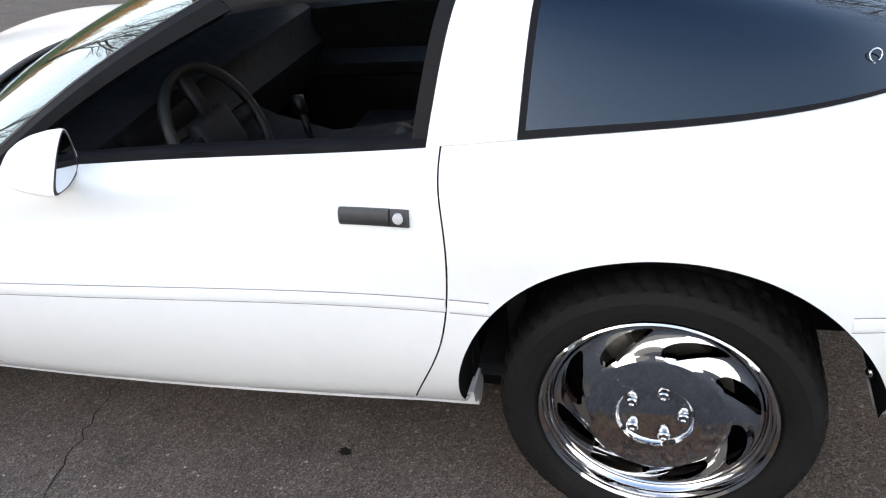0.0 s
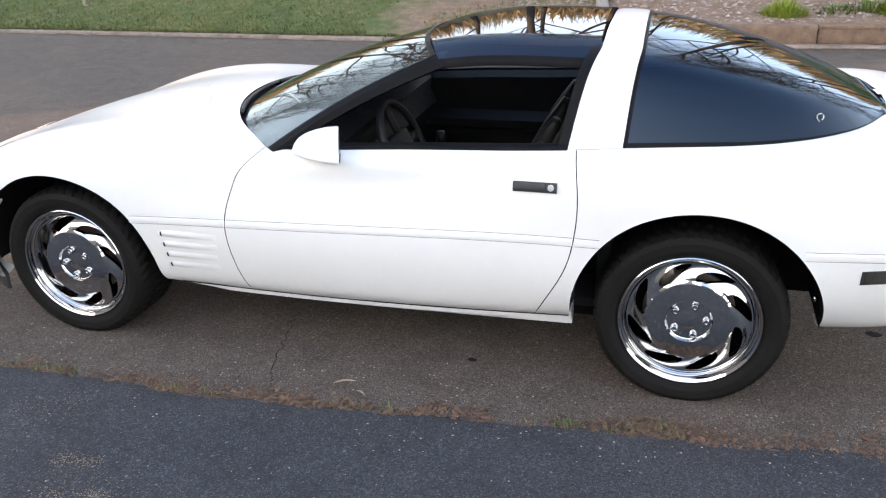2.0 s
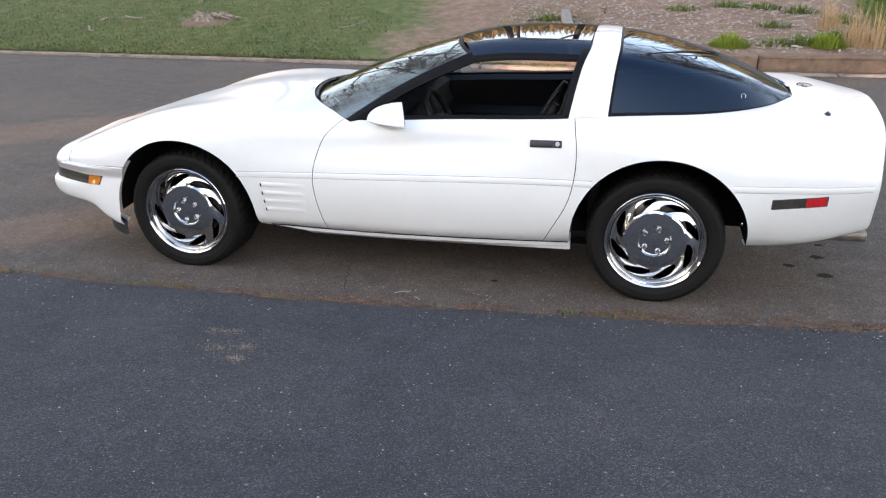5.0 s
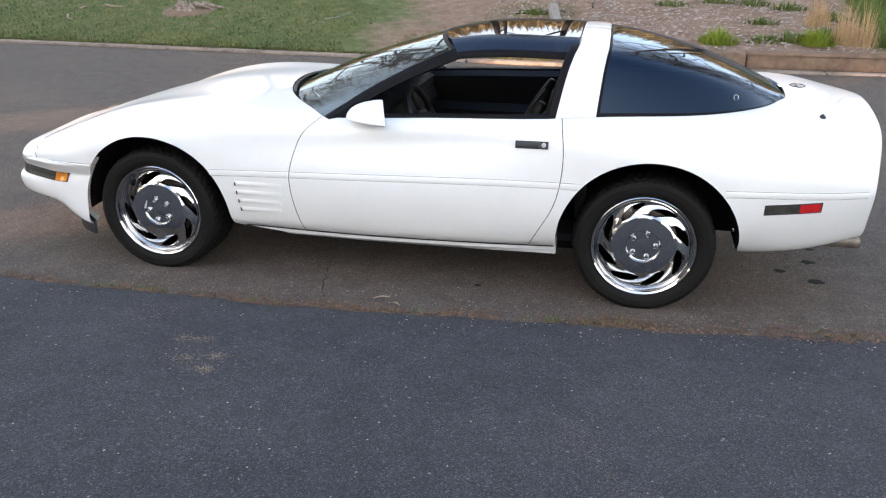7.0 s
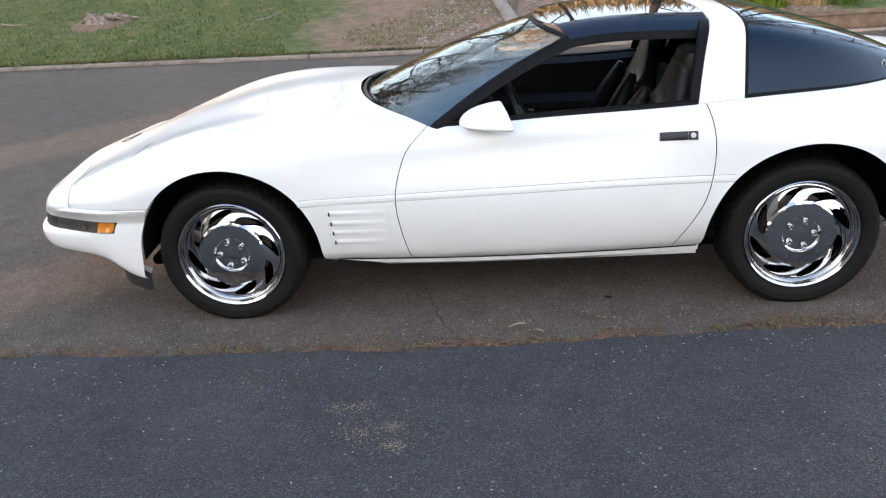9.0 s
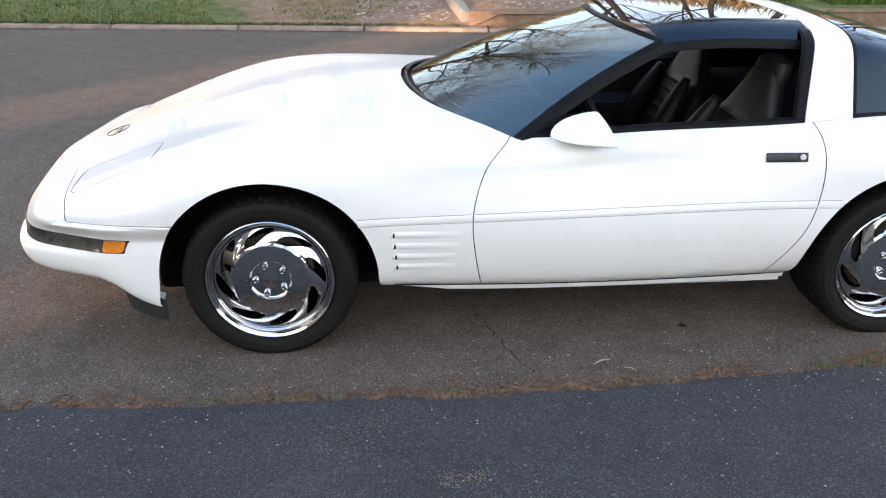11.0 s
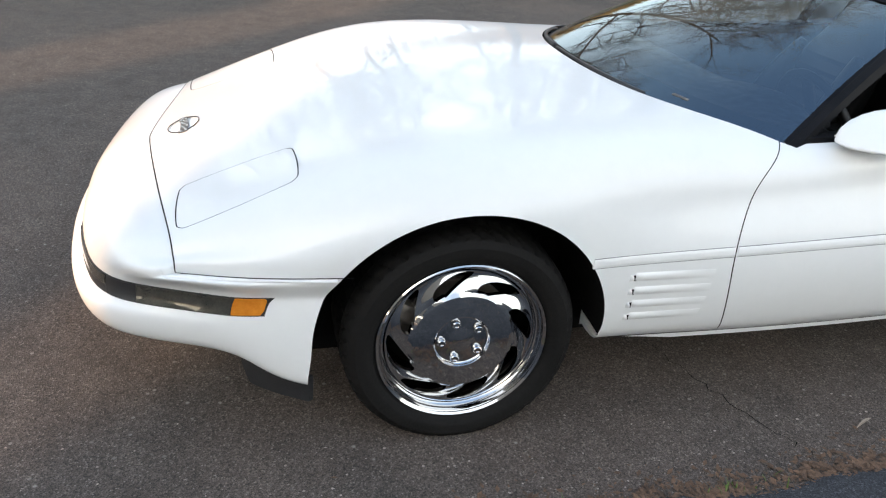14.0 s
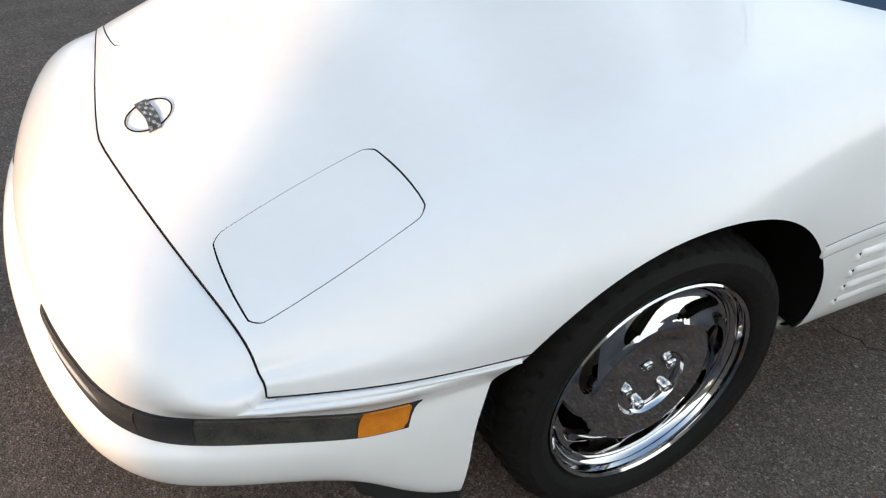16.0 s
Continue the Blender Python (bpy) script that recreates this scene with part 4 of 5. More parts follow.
def greenhouse():
    lin = lambda a, b, n: [a + (b - a) * i / n for i in range(n + 1)]
    bm = sheet(lambda s, t: screen(s, t), lin(-0.985, 0.985, 40), lin(0.0, 0.985, 24), flip=True)
    wind = part("windscreen", bm, WINDSCREEN, car, "raked curved windscreen reflecting bare branches")
    # black band round the glass
    for s0, s1 in ((-1.0, -0.986), (0.986, 1.0)):
        bm = slab_on(lambda s, t, o: screen(s, t) + Vector((-0.45 * o, 0, 0.9 * o)), lin(s0, s1, 3), lin(0, 1, 24), 0.003, -0.012)
        part("windscreen_edge", bm, TRIM, wind, "black windscreen trim")
    bm = slab_on(lambda s, t, o: screen(s, t) + Vector((-0.45 * o, 0, 0.9 * o)), lin(-1, 1, 40), lin(0.984, 1.010, 3), 0.004, -0.012)
    part("header_trim", bm, TRIM, wind, "black trim over the windscreen")
    bm = slab_on(lambda s, t, o: screen(s, t) + Vector((-0.45 * o, 0, 0.9 * o)), lin(-0.97, 0.97, 40), lin(-0.04, 0.085, 4), -0.002, -0.012)
    part("windscreen_base", bm, TRIM, wind, "black border at the foot of the glass")

    bm = slab_on(lambda s, t, o: screen(s, t) + Vector((-0.45 * o, 0, 0.9 * o)), lin(-0.675, -0.61, 3), lin(0.05, 0.06, 2), 0.0012, -0.001)
    part("pale_plate", bm, STEEL, wind, "small pale plate at the foot of the glass")

    # lift-off roof panel of smoked glass
    def roof(s, t):
        y = HEAD_Y * s
        x0, x1 = 1.365 + 0.47 * y * y, 2.085 - 0.0 * s * s
        x = x0 + (x1 - x0) * t
        e = abs(s)
        z = roof_mid(x) + 0.001 - 0.016 * s * s - 0.053 * max(0.0, (e - 0.78) / 0.22) ** 1.8
        return (x, y, z)
    bm = sheet(roof, lin(-1, 1, 60), lin(0.012, 0.995, 30), flip=True)
    panel = part("roof_panel", bm, ROOFGLASS, car, "removable roof panel of black smoked glass")
    for sgn in (-1, 1):
        def skirt(t, k, o, sgn=sgn):
            p = Vector(roof(sgn, t))
            return p + Vector((0, sgn * (o + 0.014 * k), -0.034 * k))
        bm = slab_on(skirt, lin(0.0, 1.0, 24), lin(0, 1, 4), lambda t, k: 0.004 * math.sin(math.pi * k), -0.02)
        part("roof_rail", bm, TRIM, panel, "glossy black roof edge")

    # white hoop behind the doors
    ks = lin(0.0, 1.0, 44)
    def hoop(u, k, o):
        x = lean(k, 2.006, 2.088) * (1 - u) + lean(k, 2.186, 2.222) * u
        p = Vector(canopy(x, k))
        e = Vector(canopy(x, k + 0.01)) - Vector(canopy(x, k - 0.01))
        n = Vector((0, -e.z, e.y)).normalized()
        if n.dot(Vector((0, p.y, p.z - 0.8))) < 0:
            n = -n
        return p + n * o
    bm = slab_on(hoop, lin(0, 1, 8), ks, lambda u, k: 0.006 - 0.004 * abs(2 * u - 1) ** 4, -0.02)
    bm2 = mirrored(bm)
    both = bmesh.new()
    for b in (bm, bm2):
        made = {v: both.verts.new(v.co) for v in b.verts}
        for f in b.faces:
            both.faces.new([made[v] for v in f.verts])
    bmesh.ops.remove_doubles(both, verts=both.verts[:], dist=0.0004)
    part("roof_hoop", both, PAINT, car, "white roof hoop behind the doors")

    # wrap-round hatch glass
    def hatch(u, k):
        x0 = lean(k, 2.188, 2.224)
        x = x0 + (3.0845 - x0) * u
        return canopy(x, k)
    us = [1 - (1 - i / 60) ** 1.6 for i in range(61)]
    bm = sheet(hatch, us, lin(0.0, 1.0, 30))
    hg = part("hatch_glass", joined(bm, mirrored(bm)), TINTED, car, "dark tinted wrap-round rear hatch glass")
    def hrim(u, k, o):
        return Vector(hatch(u, k * 0.022)) + Vector((0, -o, o * 0.6))
    bm = slab_on(hrim, us, lin(0, 1, 2), 0.0025, -0.004)
    part("hatch_seal", bm.copy(), TRIM, hg, "thin black glass seal")
    part("hatch_seal", mirrored(bm), TRIM, hg, "thin black glass seal")
    def fr(u, k, o):
        p = Vector(hatch(u * 0.013, k))
        return p + (p - Vector((p.x, 0, 0.6))).normalized() * o
    bm = slab_on(fr, lin(0, 1, 2), ks, 0.002, -0.004)
    part("hatch_seal", bm.copy(), TRIM, hg, "thin black glass seal")
    part("hatch_seal", mirrored(bm), TRIM, hg, "thin black glass seal")
    # small looped mark on the glass
    lo, hi = 0.0, 0.6
    for _ in range(24):
        m = (lo + hi) / 2
        lo, hi = (m, hi) if canopy(2.80, m)[2] < 0.968 else (lo, m)
    loop = bmesh.new()
    for cx, cz, r, a0, a1 in ((0.0, 0.008, 0.011, -60, 250), (0.004, -0.012, 0.009, 120, 400)):
        pts = [Vector(canopy(2.80 + cx + r * math.cos(radians(a)), lo)) + Vector((0, -0.002, cz + r * math.sin(radians(a)))) for a in lin(a0, a1, 16)]
        tube(loop, [p + Vector((0, 0.35 * (p.z - 0.968), 0)) for p in pts], 0.0016, 5)
    part("glass_mark", loop, SILVER, hg, "small grey looped mark on the glass")
    # hatch floor keeps the tail dark
    bm = bmesh.new()
    box(bm, (2.62, 0, 0.80), (0.9, 1.15, 0.03), 0.01)
    part("luggage_floor", bm, CARPET, car, "black carpeted luggage floor")

    # pillars and window frames
    for sgn in (-1, 1):
        bm = bmesh.new()
        rings = []
        for i in range(25):
            t = i / 24
            p = screen(sgn * 1.0, t)
            q = Vector((0.024 + 0.02 * t, sgn * 0.002, -0.022 - 0.01 * t))
            o = Vector((0, sgn * 0.014, 0))
            rings.append([p + Vector((0, 0, 0.002)), p + o + Vector((0.012, 0, -0.008)), p + q + o * 0.8, p + q + Vector((0.004, -sgn * 0.016, -0.006)), p + Vector((0.01, -sgn * 0.014, -0.016))])
        loft(bm, rings)
        bmesh.ops.recalc_face_normals(bm, faces=bm.faces[:])
        part("windscreen_pillar", bm, TRIM, car, "black windscreen pillar")
        bm = bmesh.new()
        pts = []
        for i in range(20):
            k = 0.62 * i / 19
            x = lean(k, 2.006, 2.088)
            p = Vector(canopy(x, k))
            pts.append(Vector((x - 0.010, sgn * (abs(p.y) - 0.008), p.z)))
        rings = [[p + Vector((0.008, 0, 0)), p + Vector((0.008, sgn * 0.008, 0)), p + Vector((-0.024, sgn * 0.004, 0)), p + Vector((-0.028, -sgn * 0.02, 0)), p + Vector((0.008, -sgn * 0.03, 0))] for p in pts]
        loft(bm, rings)
        bmesh.ops.recalc_face_normals(bm, faces=bm.faces[:])
        part("window_frame", bm, TRIM, car, "black rubber window channel")
        # belt seal on the door
        bm = bmesh.new()
        rings = []
        for i in range(31):
            x = 0.945 + 1.06 * i / 30
            y, z = belt_y(x) - 0.004, belt_z(x)
            rings.append([(x, sgn * (y + 0.004), z - 0.002), (x, sgn * (y + 0.001), z + 0.014), (x, sgn * (y - 0.018), z + 0.018), (x, sgn * (y - 0.05), z + 0.012), (x, sgn * (y - 0.055), z - 0.01)])
        loft(bm, rings)
        bmesh.ops.recalc_face_normals(bm, faces=bm.faces[:])
        part("belt_seal", bm, TRIM, doors[0 if sgn < 0 else 1], "black rubber belt seal")
        # inner door panel
        bm = bmesh.new()
        rings = []
        for i in range(21):
            x = 0.86 + 1.18 * i / 20
            y = belt_y(x) - 0.05
            rings.append([(x, sgn * y, belt_z(x) + 0.008), (x, sgn * (y - 0.035), belt_z(x) - 0.03), (x, sgn * (y - 0.03), 0.66), (x, sgn * (y - 0.085), 0.62), (x, sgn * (y - 0.085), 0.58), (x, sgn * (y - 0.03), 0.55), (x, sgn * (y - 0.03), 0.30), (x, sgn * (y + 0.03), 0.30)])
        loft(bm, rings)
        bmesh.ops.recalc_face_normals(bm, faces=bm.faces[:])
        part("door_panel", bm, LEATHER, doors[0 if sgn < 0 else 1], "black padded inner door panel")


greenhouse()


def mirror_shell(sgn):
    """Body-coloured door mirror."""
    hold = new("door_mirror")
    hold.parent = car
    hold["label"] = "white body-coloured door mirror"
    rim = [(0.744, 0.836), (0.746, 0.920), (0.764, 0.941), (0.835, 0.908), (0.903, 0.858), (0.908, 0.838), (0.830, 0.826)]
    for _ in range(3):
        rim = [((1 - w) * p[0] + w * q[0], (1 - w) * p[1] + w * q[1]) for p, q in zip(rim, rim[1:] + rim[:1]) for w in (0.22, 0.78)]

    def ring(u, scale, back=0.0):
        """One section of the housing: u runs from the blunt tip to the slanting rear face."""
        y0, z0 = 0.792, 0.856 + 0.012 * u
        out = []
        for y, z in rim:
            out.append((1.028 + (1.198 + 0.34 * (y - 0.765) - 1.028) * u - back, sgn * (y0 + (y - y0) * scale), z0 + (z - z0) * scale))
        return out
    bm = bmesh.new()
    loft(bm, [ring(0.0, 0.06), ring(0.03, 0.24), ring(0.12, 0.46), ring(0.28, 0.66), ring(0.5, 0.83), ring(0.75, 0.95), ring(0.95, 1.0), ring(1.0, 0.99), ring(1.005, 0.955), ring(0.995, 0.925, 0.006)])
    bmesh.ops.recalc_face_normals(bm, faces=bm.faces[:])
    part("housing", bm, PAINT, hold, "white wedge-shaped mirror housing")
    bm = bmesh.new()
    loft(bm, [ring(1.0, 0.945, 0.003), ring(1.0, 0.945, -0.001), ring(1.0, 0.875, -0.001), ring(1.0, 0.875, 0.003)])
    bmesh.ops.recalc_face_normals(bm, faces=bm.faces[:])
    part("mirror_rim", bm, BLACK, hold)
    bm = bmesh.new()
    loft(bm, [ring(1.0, 0.88, 0.004), ring(1.0, 0.87, -0.0004)])
    bmesh.ops.recalc_face_normals(bm, faces=bm.faces[:])
    part("mirror_glass", bm, MIRROR, hold, "silvered mirror glass")
    bm = bmesh.new()
    loft(bm, [[(1.06, sgn * 0.745, 0.838), (1.19, sgn * 0.745, 0.842), (1.19, sgn * 0.745, 0.862), (1.06, sgn * 0.745, 0.858)], [(1.08, sgn * 0.80, 0.848), (1.18, sgn * 0.80, 0.848), (1.18, sgn * 0.80, 0.866), (1.08, sgn * 0.80, 0.866)]])
    bmesh.ops.recalc_face_normals(bm, faces=bm.faces[:])
    part("mirror_foot", bm, PAINT, hold)


mirror_shell(-1)
mirror_shell(1)


def top_z(x, y):
    lo, hi = 0.60, 1.0
    for _ in range(24):
        m = (lo + hi) / 2
        if -shell(x, m)[1] > abs(y):
            lo = m
        else:
            hi = m
    return Vector(shell(x, lo))


def emblem(x0, y0, rx, ry):
    """Thin oval ring badge crossed by a chequered bar, drawn as plain shapes."""
    at = lambda dx, dy, up=0.0: Vector((x0 + dx, y0 + dy, body_z(x0 + dx, y0 + dy) + 0.003 + up))
    ring = bmesh.new()
    tube(ring, [at(rx * math.cos(a), ry * math.sin(a)) for a in [k * math.tau / 48 for k in range(48)]], 0.0017, 6, closed=True)
    badge = part("badge_ring", ring, TRIM, car, "dark oval badge ring")
    w, h = rx * 0.50 / 3, ry * 2.3 / 8
    bend = lambda i: 0.004 * math.sin(i * 0.55)
    bm = bmesh.new()
    loft(bm, [[at(bend(i) + q * w * 1.6, -ry * 1.15 + h * i, up) for q, up in ((-1, -0.001), (-1, 0.0015), (1, 0.0015), (1, -0.001))] for i in range(9)])
    bmesh.ops.recalc_face_normals(bm, faces=bm.faces[:])
    part("badge_bar", bm, BADGE, badge, "dark badge bar")
    for i in range(8):
        for j in range(3):
            if (i + j) % 2:
                continue
            bm = bmesh.new()
            box(bm, at((j - 1) * w + bend(i + 0.5), -ry * 1.15 + h * (i + 0.5), 0.0012), (w * 0.85, h * 0.85, 0.003))
            part("badge_check", bm, SILVER, badge)


def body_z(x, y):
    """Height of the body's top at x, y, allowing for the bow of its ends."""
    u = x
    for _ in range(6):
        p = top_z(u, y)
        u += x - p.x
    return top_z(u, y).z


def lamp_gap(sgn):
    """The thin dark gap round a headlamp cover."""
    pts = []
    for k in range(88):
        a = k * math.tau / 88
        c, s = math.cos(a), math.sin(a)
        px = -0.565 + 0.110 * max(-1, min(1, 2.2 * c)) + 0.045 * c
        py = 0.568 + 0.076 * max(-1, min(1, 2.2 * s)) + 0.045 * s
        py -= 0.03 * (px + 0.57)
        pts.append(Vector((px, sgn * py, body_z(px, py) - 0.0004)))
    bm = bmesh.new()
    tube(bm, pts, lambda t: 0.0007 + 0.0012 * abs(math.cos(math.tau * t)) ** 3, 6, closed=True)
    part("headlamp_gap", bm, LINER, car, "thin dark gap round the headlamp cover")


lamp_gap(-1)
lamp_gap(1)
emblem(-0.722, 0.0, 0.048, 0.062)
emblem(3.172, 0.0, 0.036, 0.050)


def aerial_base():
    z = body_z(3.168, -0.605)
    bm = bmesh.new()
    rings = [[(3.168 + r * math.cos(a), -0.605 + r * math.sin(a), z + d) for a in [k * math.tau / 14 for k in range(14)]] for r, d in ((0.014, -0.006), (0.014, 0.004), (0.008, 0.009), (0.003, 0.014))]
    loft(bm, rings)
    bmesh.ops.recalc_face_normals(bm, faces=bm.faces[:])
    part("aerial_base", bm, BLACK, car, "small black aerial base")


aerial_base()


# cowl, wipers and underbody
def cowl():
    lin = lambda a, b, n: [a + (b - a) * i / n for i in range(n + 1)]

    def fn(y, t, o):
        a = glass_base(abs(y)) - 0.075 * max(0.0, 1 - (y / 0.70) ** 2) - 0.01
        b = glass_base(abs(y)) + 0.02
        x = a + (b - a) * t
        z = 0.897 - 0.062 * (y / 0.757) ** 2 - 0.026 + 0.008 * t
        return Vector((x, y, z + o))
    bm = slab_on(fn, lin(-0.70, 0.70, 40), lin(0, 1, 4), 0.0, -0.03)
    part("cowl", bm, BLACK, car, "black plastic cowl below the windscreen")
    for y0, y1 in ((-0.42, 0.10), (0.12, 0.60)):
        bm = bmesh.new()
        pts = [Vector((glass_base(abs(y)) - 0.028 * max(0.0, 1 - (y / 0.75) ** 2), y, 0.897 - 0.062 * (y / 0.757) ** 2 + 0.004)) for y in lin(y0, y1, 16)]
        tube(bm, pts, lambda t: 0.010 - 0.004 * t, 6)
        part("wiper", bm, BLACK, car, "black windscreen wiper arm")
    bm = bmesh.new()
    box(bm, (1.0, 0, 0.235), (2.9, 1.3, 0.05), 0.02)
    part("underbody", bm, LINER, car, "dark underbody")
    for sgn in (-1, 1):
        for dy in (0.0, 0.085):
            bm = bmesh.new()
            box(bm, (3.34, sgn * (0.36 + dy), 0.285), (0.26, 0.075, 0.055), 0.016)
            part("exhaust_tip", bm, STEEL, car, "twin rectangular exhaust tip")
    # cabin bulkheads and floor
    bm = bmesh.new()
    box(bm, (1.45, 0, 0.28), (1.5, 1.34, 0.04), 0.01)
    part("cabin_floor", bm, CARPET, car, "black carpeted cabin floor")
    bm = bmesh.new()
    box(bm, (0.80, 0, 0.56), (0.05, 1.34, 0.56), 0.01)
    part("firewall", bm, CARPET, car)
    bm = bmesh.new()
    box(bm, (2.14, 0, 0.56), (0.05, 1.34, 0.5), 0.01)
    part("rear_bulkhead", bm, CARPET, car)


cowl()


def dashboard():
    lin = lambda a, b, n: [a + (b - a) * i / n for i in range(n + 1)]
    bm = bmesh.new()
    rings = []
    for y in lin(-0.66, 0.66, 24):
        hood = 0.035 * math.exp(-((y + 0.36) / 0.16) ** 2)
        rings.append([(0.70, y, 0.62), (0.72, y, 0.845), (0.92, y, 0.862), (1.08, y, 0.850 + hood), (1.14 + hood, y, 0.825 + hood), (1.13, y, 0.77), (1.16, y, 0.70), (1.10, y, 0.55), (0.9, y, 0.5)])
    loft(bm, rings)
    bmesh.ops.recalc_face_normals(bm, faces=bm.faces[:])
    dash = part("dashboard", bm, DASH, car, "dark grey padded dashboard")
    bm = bmesh.new()
    box(bm, (1.145, -0.36, 0.79), (0.012, 0.34, 0.085), 0.006, Matrix.Rotation(radians(-14), 3, "Y"))
    part("instrument_panel", bm, TRIM, dash, "glossy black instrument panel")
    bm = bmesh.new()
    rings = []
    for x, w, z in ((1.05, 0.15, 0.70), (1.2, 0.15, 0.62), (1.4, 0.15, 0.56), (1.75, 0.15, 0.60), (2.05, 0.15, 0.62)):
        rings.append([(x, -w, 0.3), (x, -w, z - 0.02), (x, -w + 0.03, z), (x, w - 0.03, z), (x, w, z - 0.02), (x, w, 0.3)])
    loft(bm, rings)
    bmesh.ops.recalc_face_normals(bm, faces=bm.faces[:])
    console = part("centre_console", bm, DASH, car, "dark grey centre console")
    bm = bmesh.new()
    tube(bm, [(1.38, 0.0, 0.55), (1.36, 0.0, 0.68)], 0.012, 8)
    tube(bm, [(1.36, 0.0, 0.67), (1.36, 0, 0.72)], lambda t: 0.024 - 0.006 * t, 10)
    part("gear_lever", bm, LEATHER, console, "black leather gear lever")


dashboard()


def steering():
    hold = new("steering_wheel")
    hold.parent = car
    hold["label"] = "black leather steering wheel"
    hold.matrix_basis = pose(1.31, -0.36, 0.755, 0, 66, 0)
    bm = bmesh.new()
    tube(bm, [(0.185 * math.cos(a), 0.185 * math.sin(a), 0) for a in [k * math.tau / 48 for k in range(48)]], 0.0155, 10, closed=True)
    part("wheel_rim", bm, LEATHER, hold)
    bm = bmesh.new()
    box(bm, (0, 0, -0.012), (0.13, 0.17, 0.045), 0.018, seg=3)
    part("horn_pad", bm, DASH, hold)
    for a in (0, 90, 180):
        bm = bmesh.new()
        c, s = math.cos(radians(a + 90)), math.sin(radians(a + 90))
        loft(bm, [[(c * r - s * w, s * r + c * w, z) for w, z in ((-0.022, -0.012), (0.022, -0.012), (0.022, 0.004), (-0.022, 0.004))] for r in (0.05, 0.12, 0.185)])
        part("spoke", bm, DASH, hold)
    bm = bmesh.new()
    tube(bm, [(0, 0, -0.03), (0, 0, -0.22)], 0.035, 12)
    part("column", bm, DASH, hold)


steering()


def seat(y):
    hold = new("seat")
    hold.parent = car
    hold["label"] = "black leather bucket seat with ribbed back"
    hold.matrix_basis = pose(1.62, y, 0.30)

    def slab(x, z, w, d, p, tilt, n=28):
        """One level of a cushion: width w across the car, depth d along it."""
        out = []
        for k in range(n):
            a = k * math.tau / n
            c, s = math.cos(a), math.sin(a)
            out.append((x + d * math.copysign(abs(c) ** (2 / p), c), w * math.copysign(abs(s) ** (2 / p), s), z))
        return out
    bm = bmesh.new()
    rings = []
    for i in range(34):
        t = i / 33
        z = 0.10 + 0.60 * t
        x = 0.16 + 0.24 * t + 0.03 * math.sin(3 * t)
        w = (0.235 + 0.02 * math.sin(math.pi * min(1, t * 1.5))) if t < 0.62 else 0.255 - 0.16 * ((t - 0.62) / 0.38) ** 0.9
        d = 0.062 - 0.02 * t
        rib = 0.006 * (0.5 + 0.5 * math.cos(math.tau * t * 12)) if 0.25 < t < 0.72 else 0.0
        rings.append(slab(x - rib, z, w, d + rib, 3.0, 0))
    loft(bm, rings)
    bmesh.ops.recalc_face_normals(bm, faces=bm.faces[:])
    part("backrest", bm, LEATHER, hold, "ribbed black leather backrest")
    for s in (-1, 1):
        bm = bmesh.new()
        tube(bm, [(0.08 + 0.20 * t, s * (0.225 - 0.05 * t * t), 0.12 + 0.42 * t) for t in [i / 12 for i in range(13)]], lambda t: 0.02 + 0.038 * math.sin(math.pi * min(1, t * 0.9 + 0.08)), 12)
        part("side_bolster", bm, LEATHER, hold, "padded black leather bolster")
    bm = bmesh.new()
    box(bm, (-0.06, 0, 0.06), (0.50, 0.46, 0.13), 0.045, seg=4)
    for v in bm.verts:
        v.co.z += 0.05 * max(0.0, -v.co.x - 0.05) + 0.03 * (abs(v.co.y) / 0.23) ** 3
    part("cushion", bm, LEATHER, hold, "black leather seat cushion")
    bm = bmesh.new()
    loft(bm, [slab(0.415, 0.64, 0.115, 0.035, 3.2, 0), slab(0.42, 0.69, 0.125, 0.05, 3.2, 0), slab(0.43, 0.74, 0.11, 0.045, 3.0, 0), slab(0.435, 0.755, 0.08, 0.025, 3.0, 0)])
    bmesh.ops.recalc_face_normals(bm, faces=bm.faces[:])
    part("headrest", bm, LEATHER, hold, "black leather headrest")


seat(-0.365)
seat(0.365)


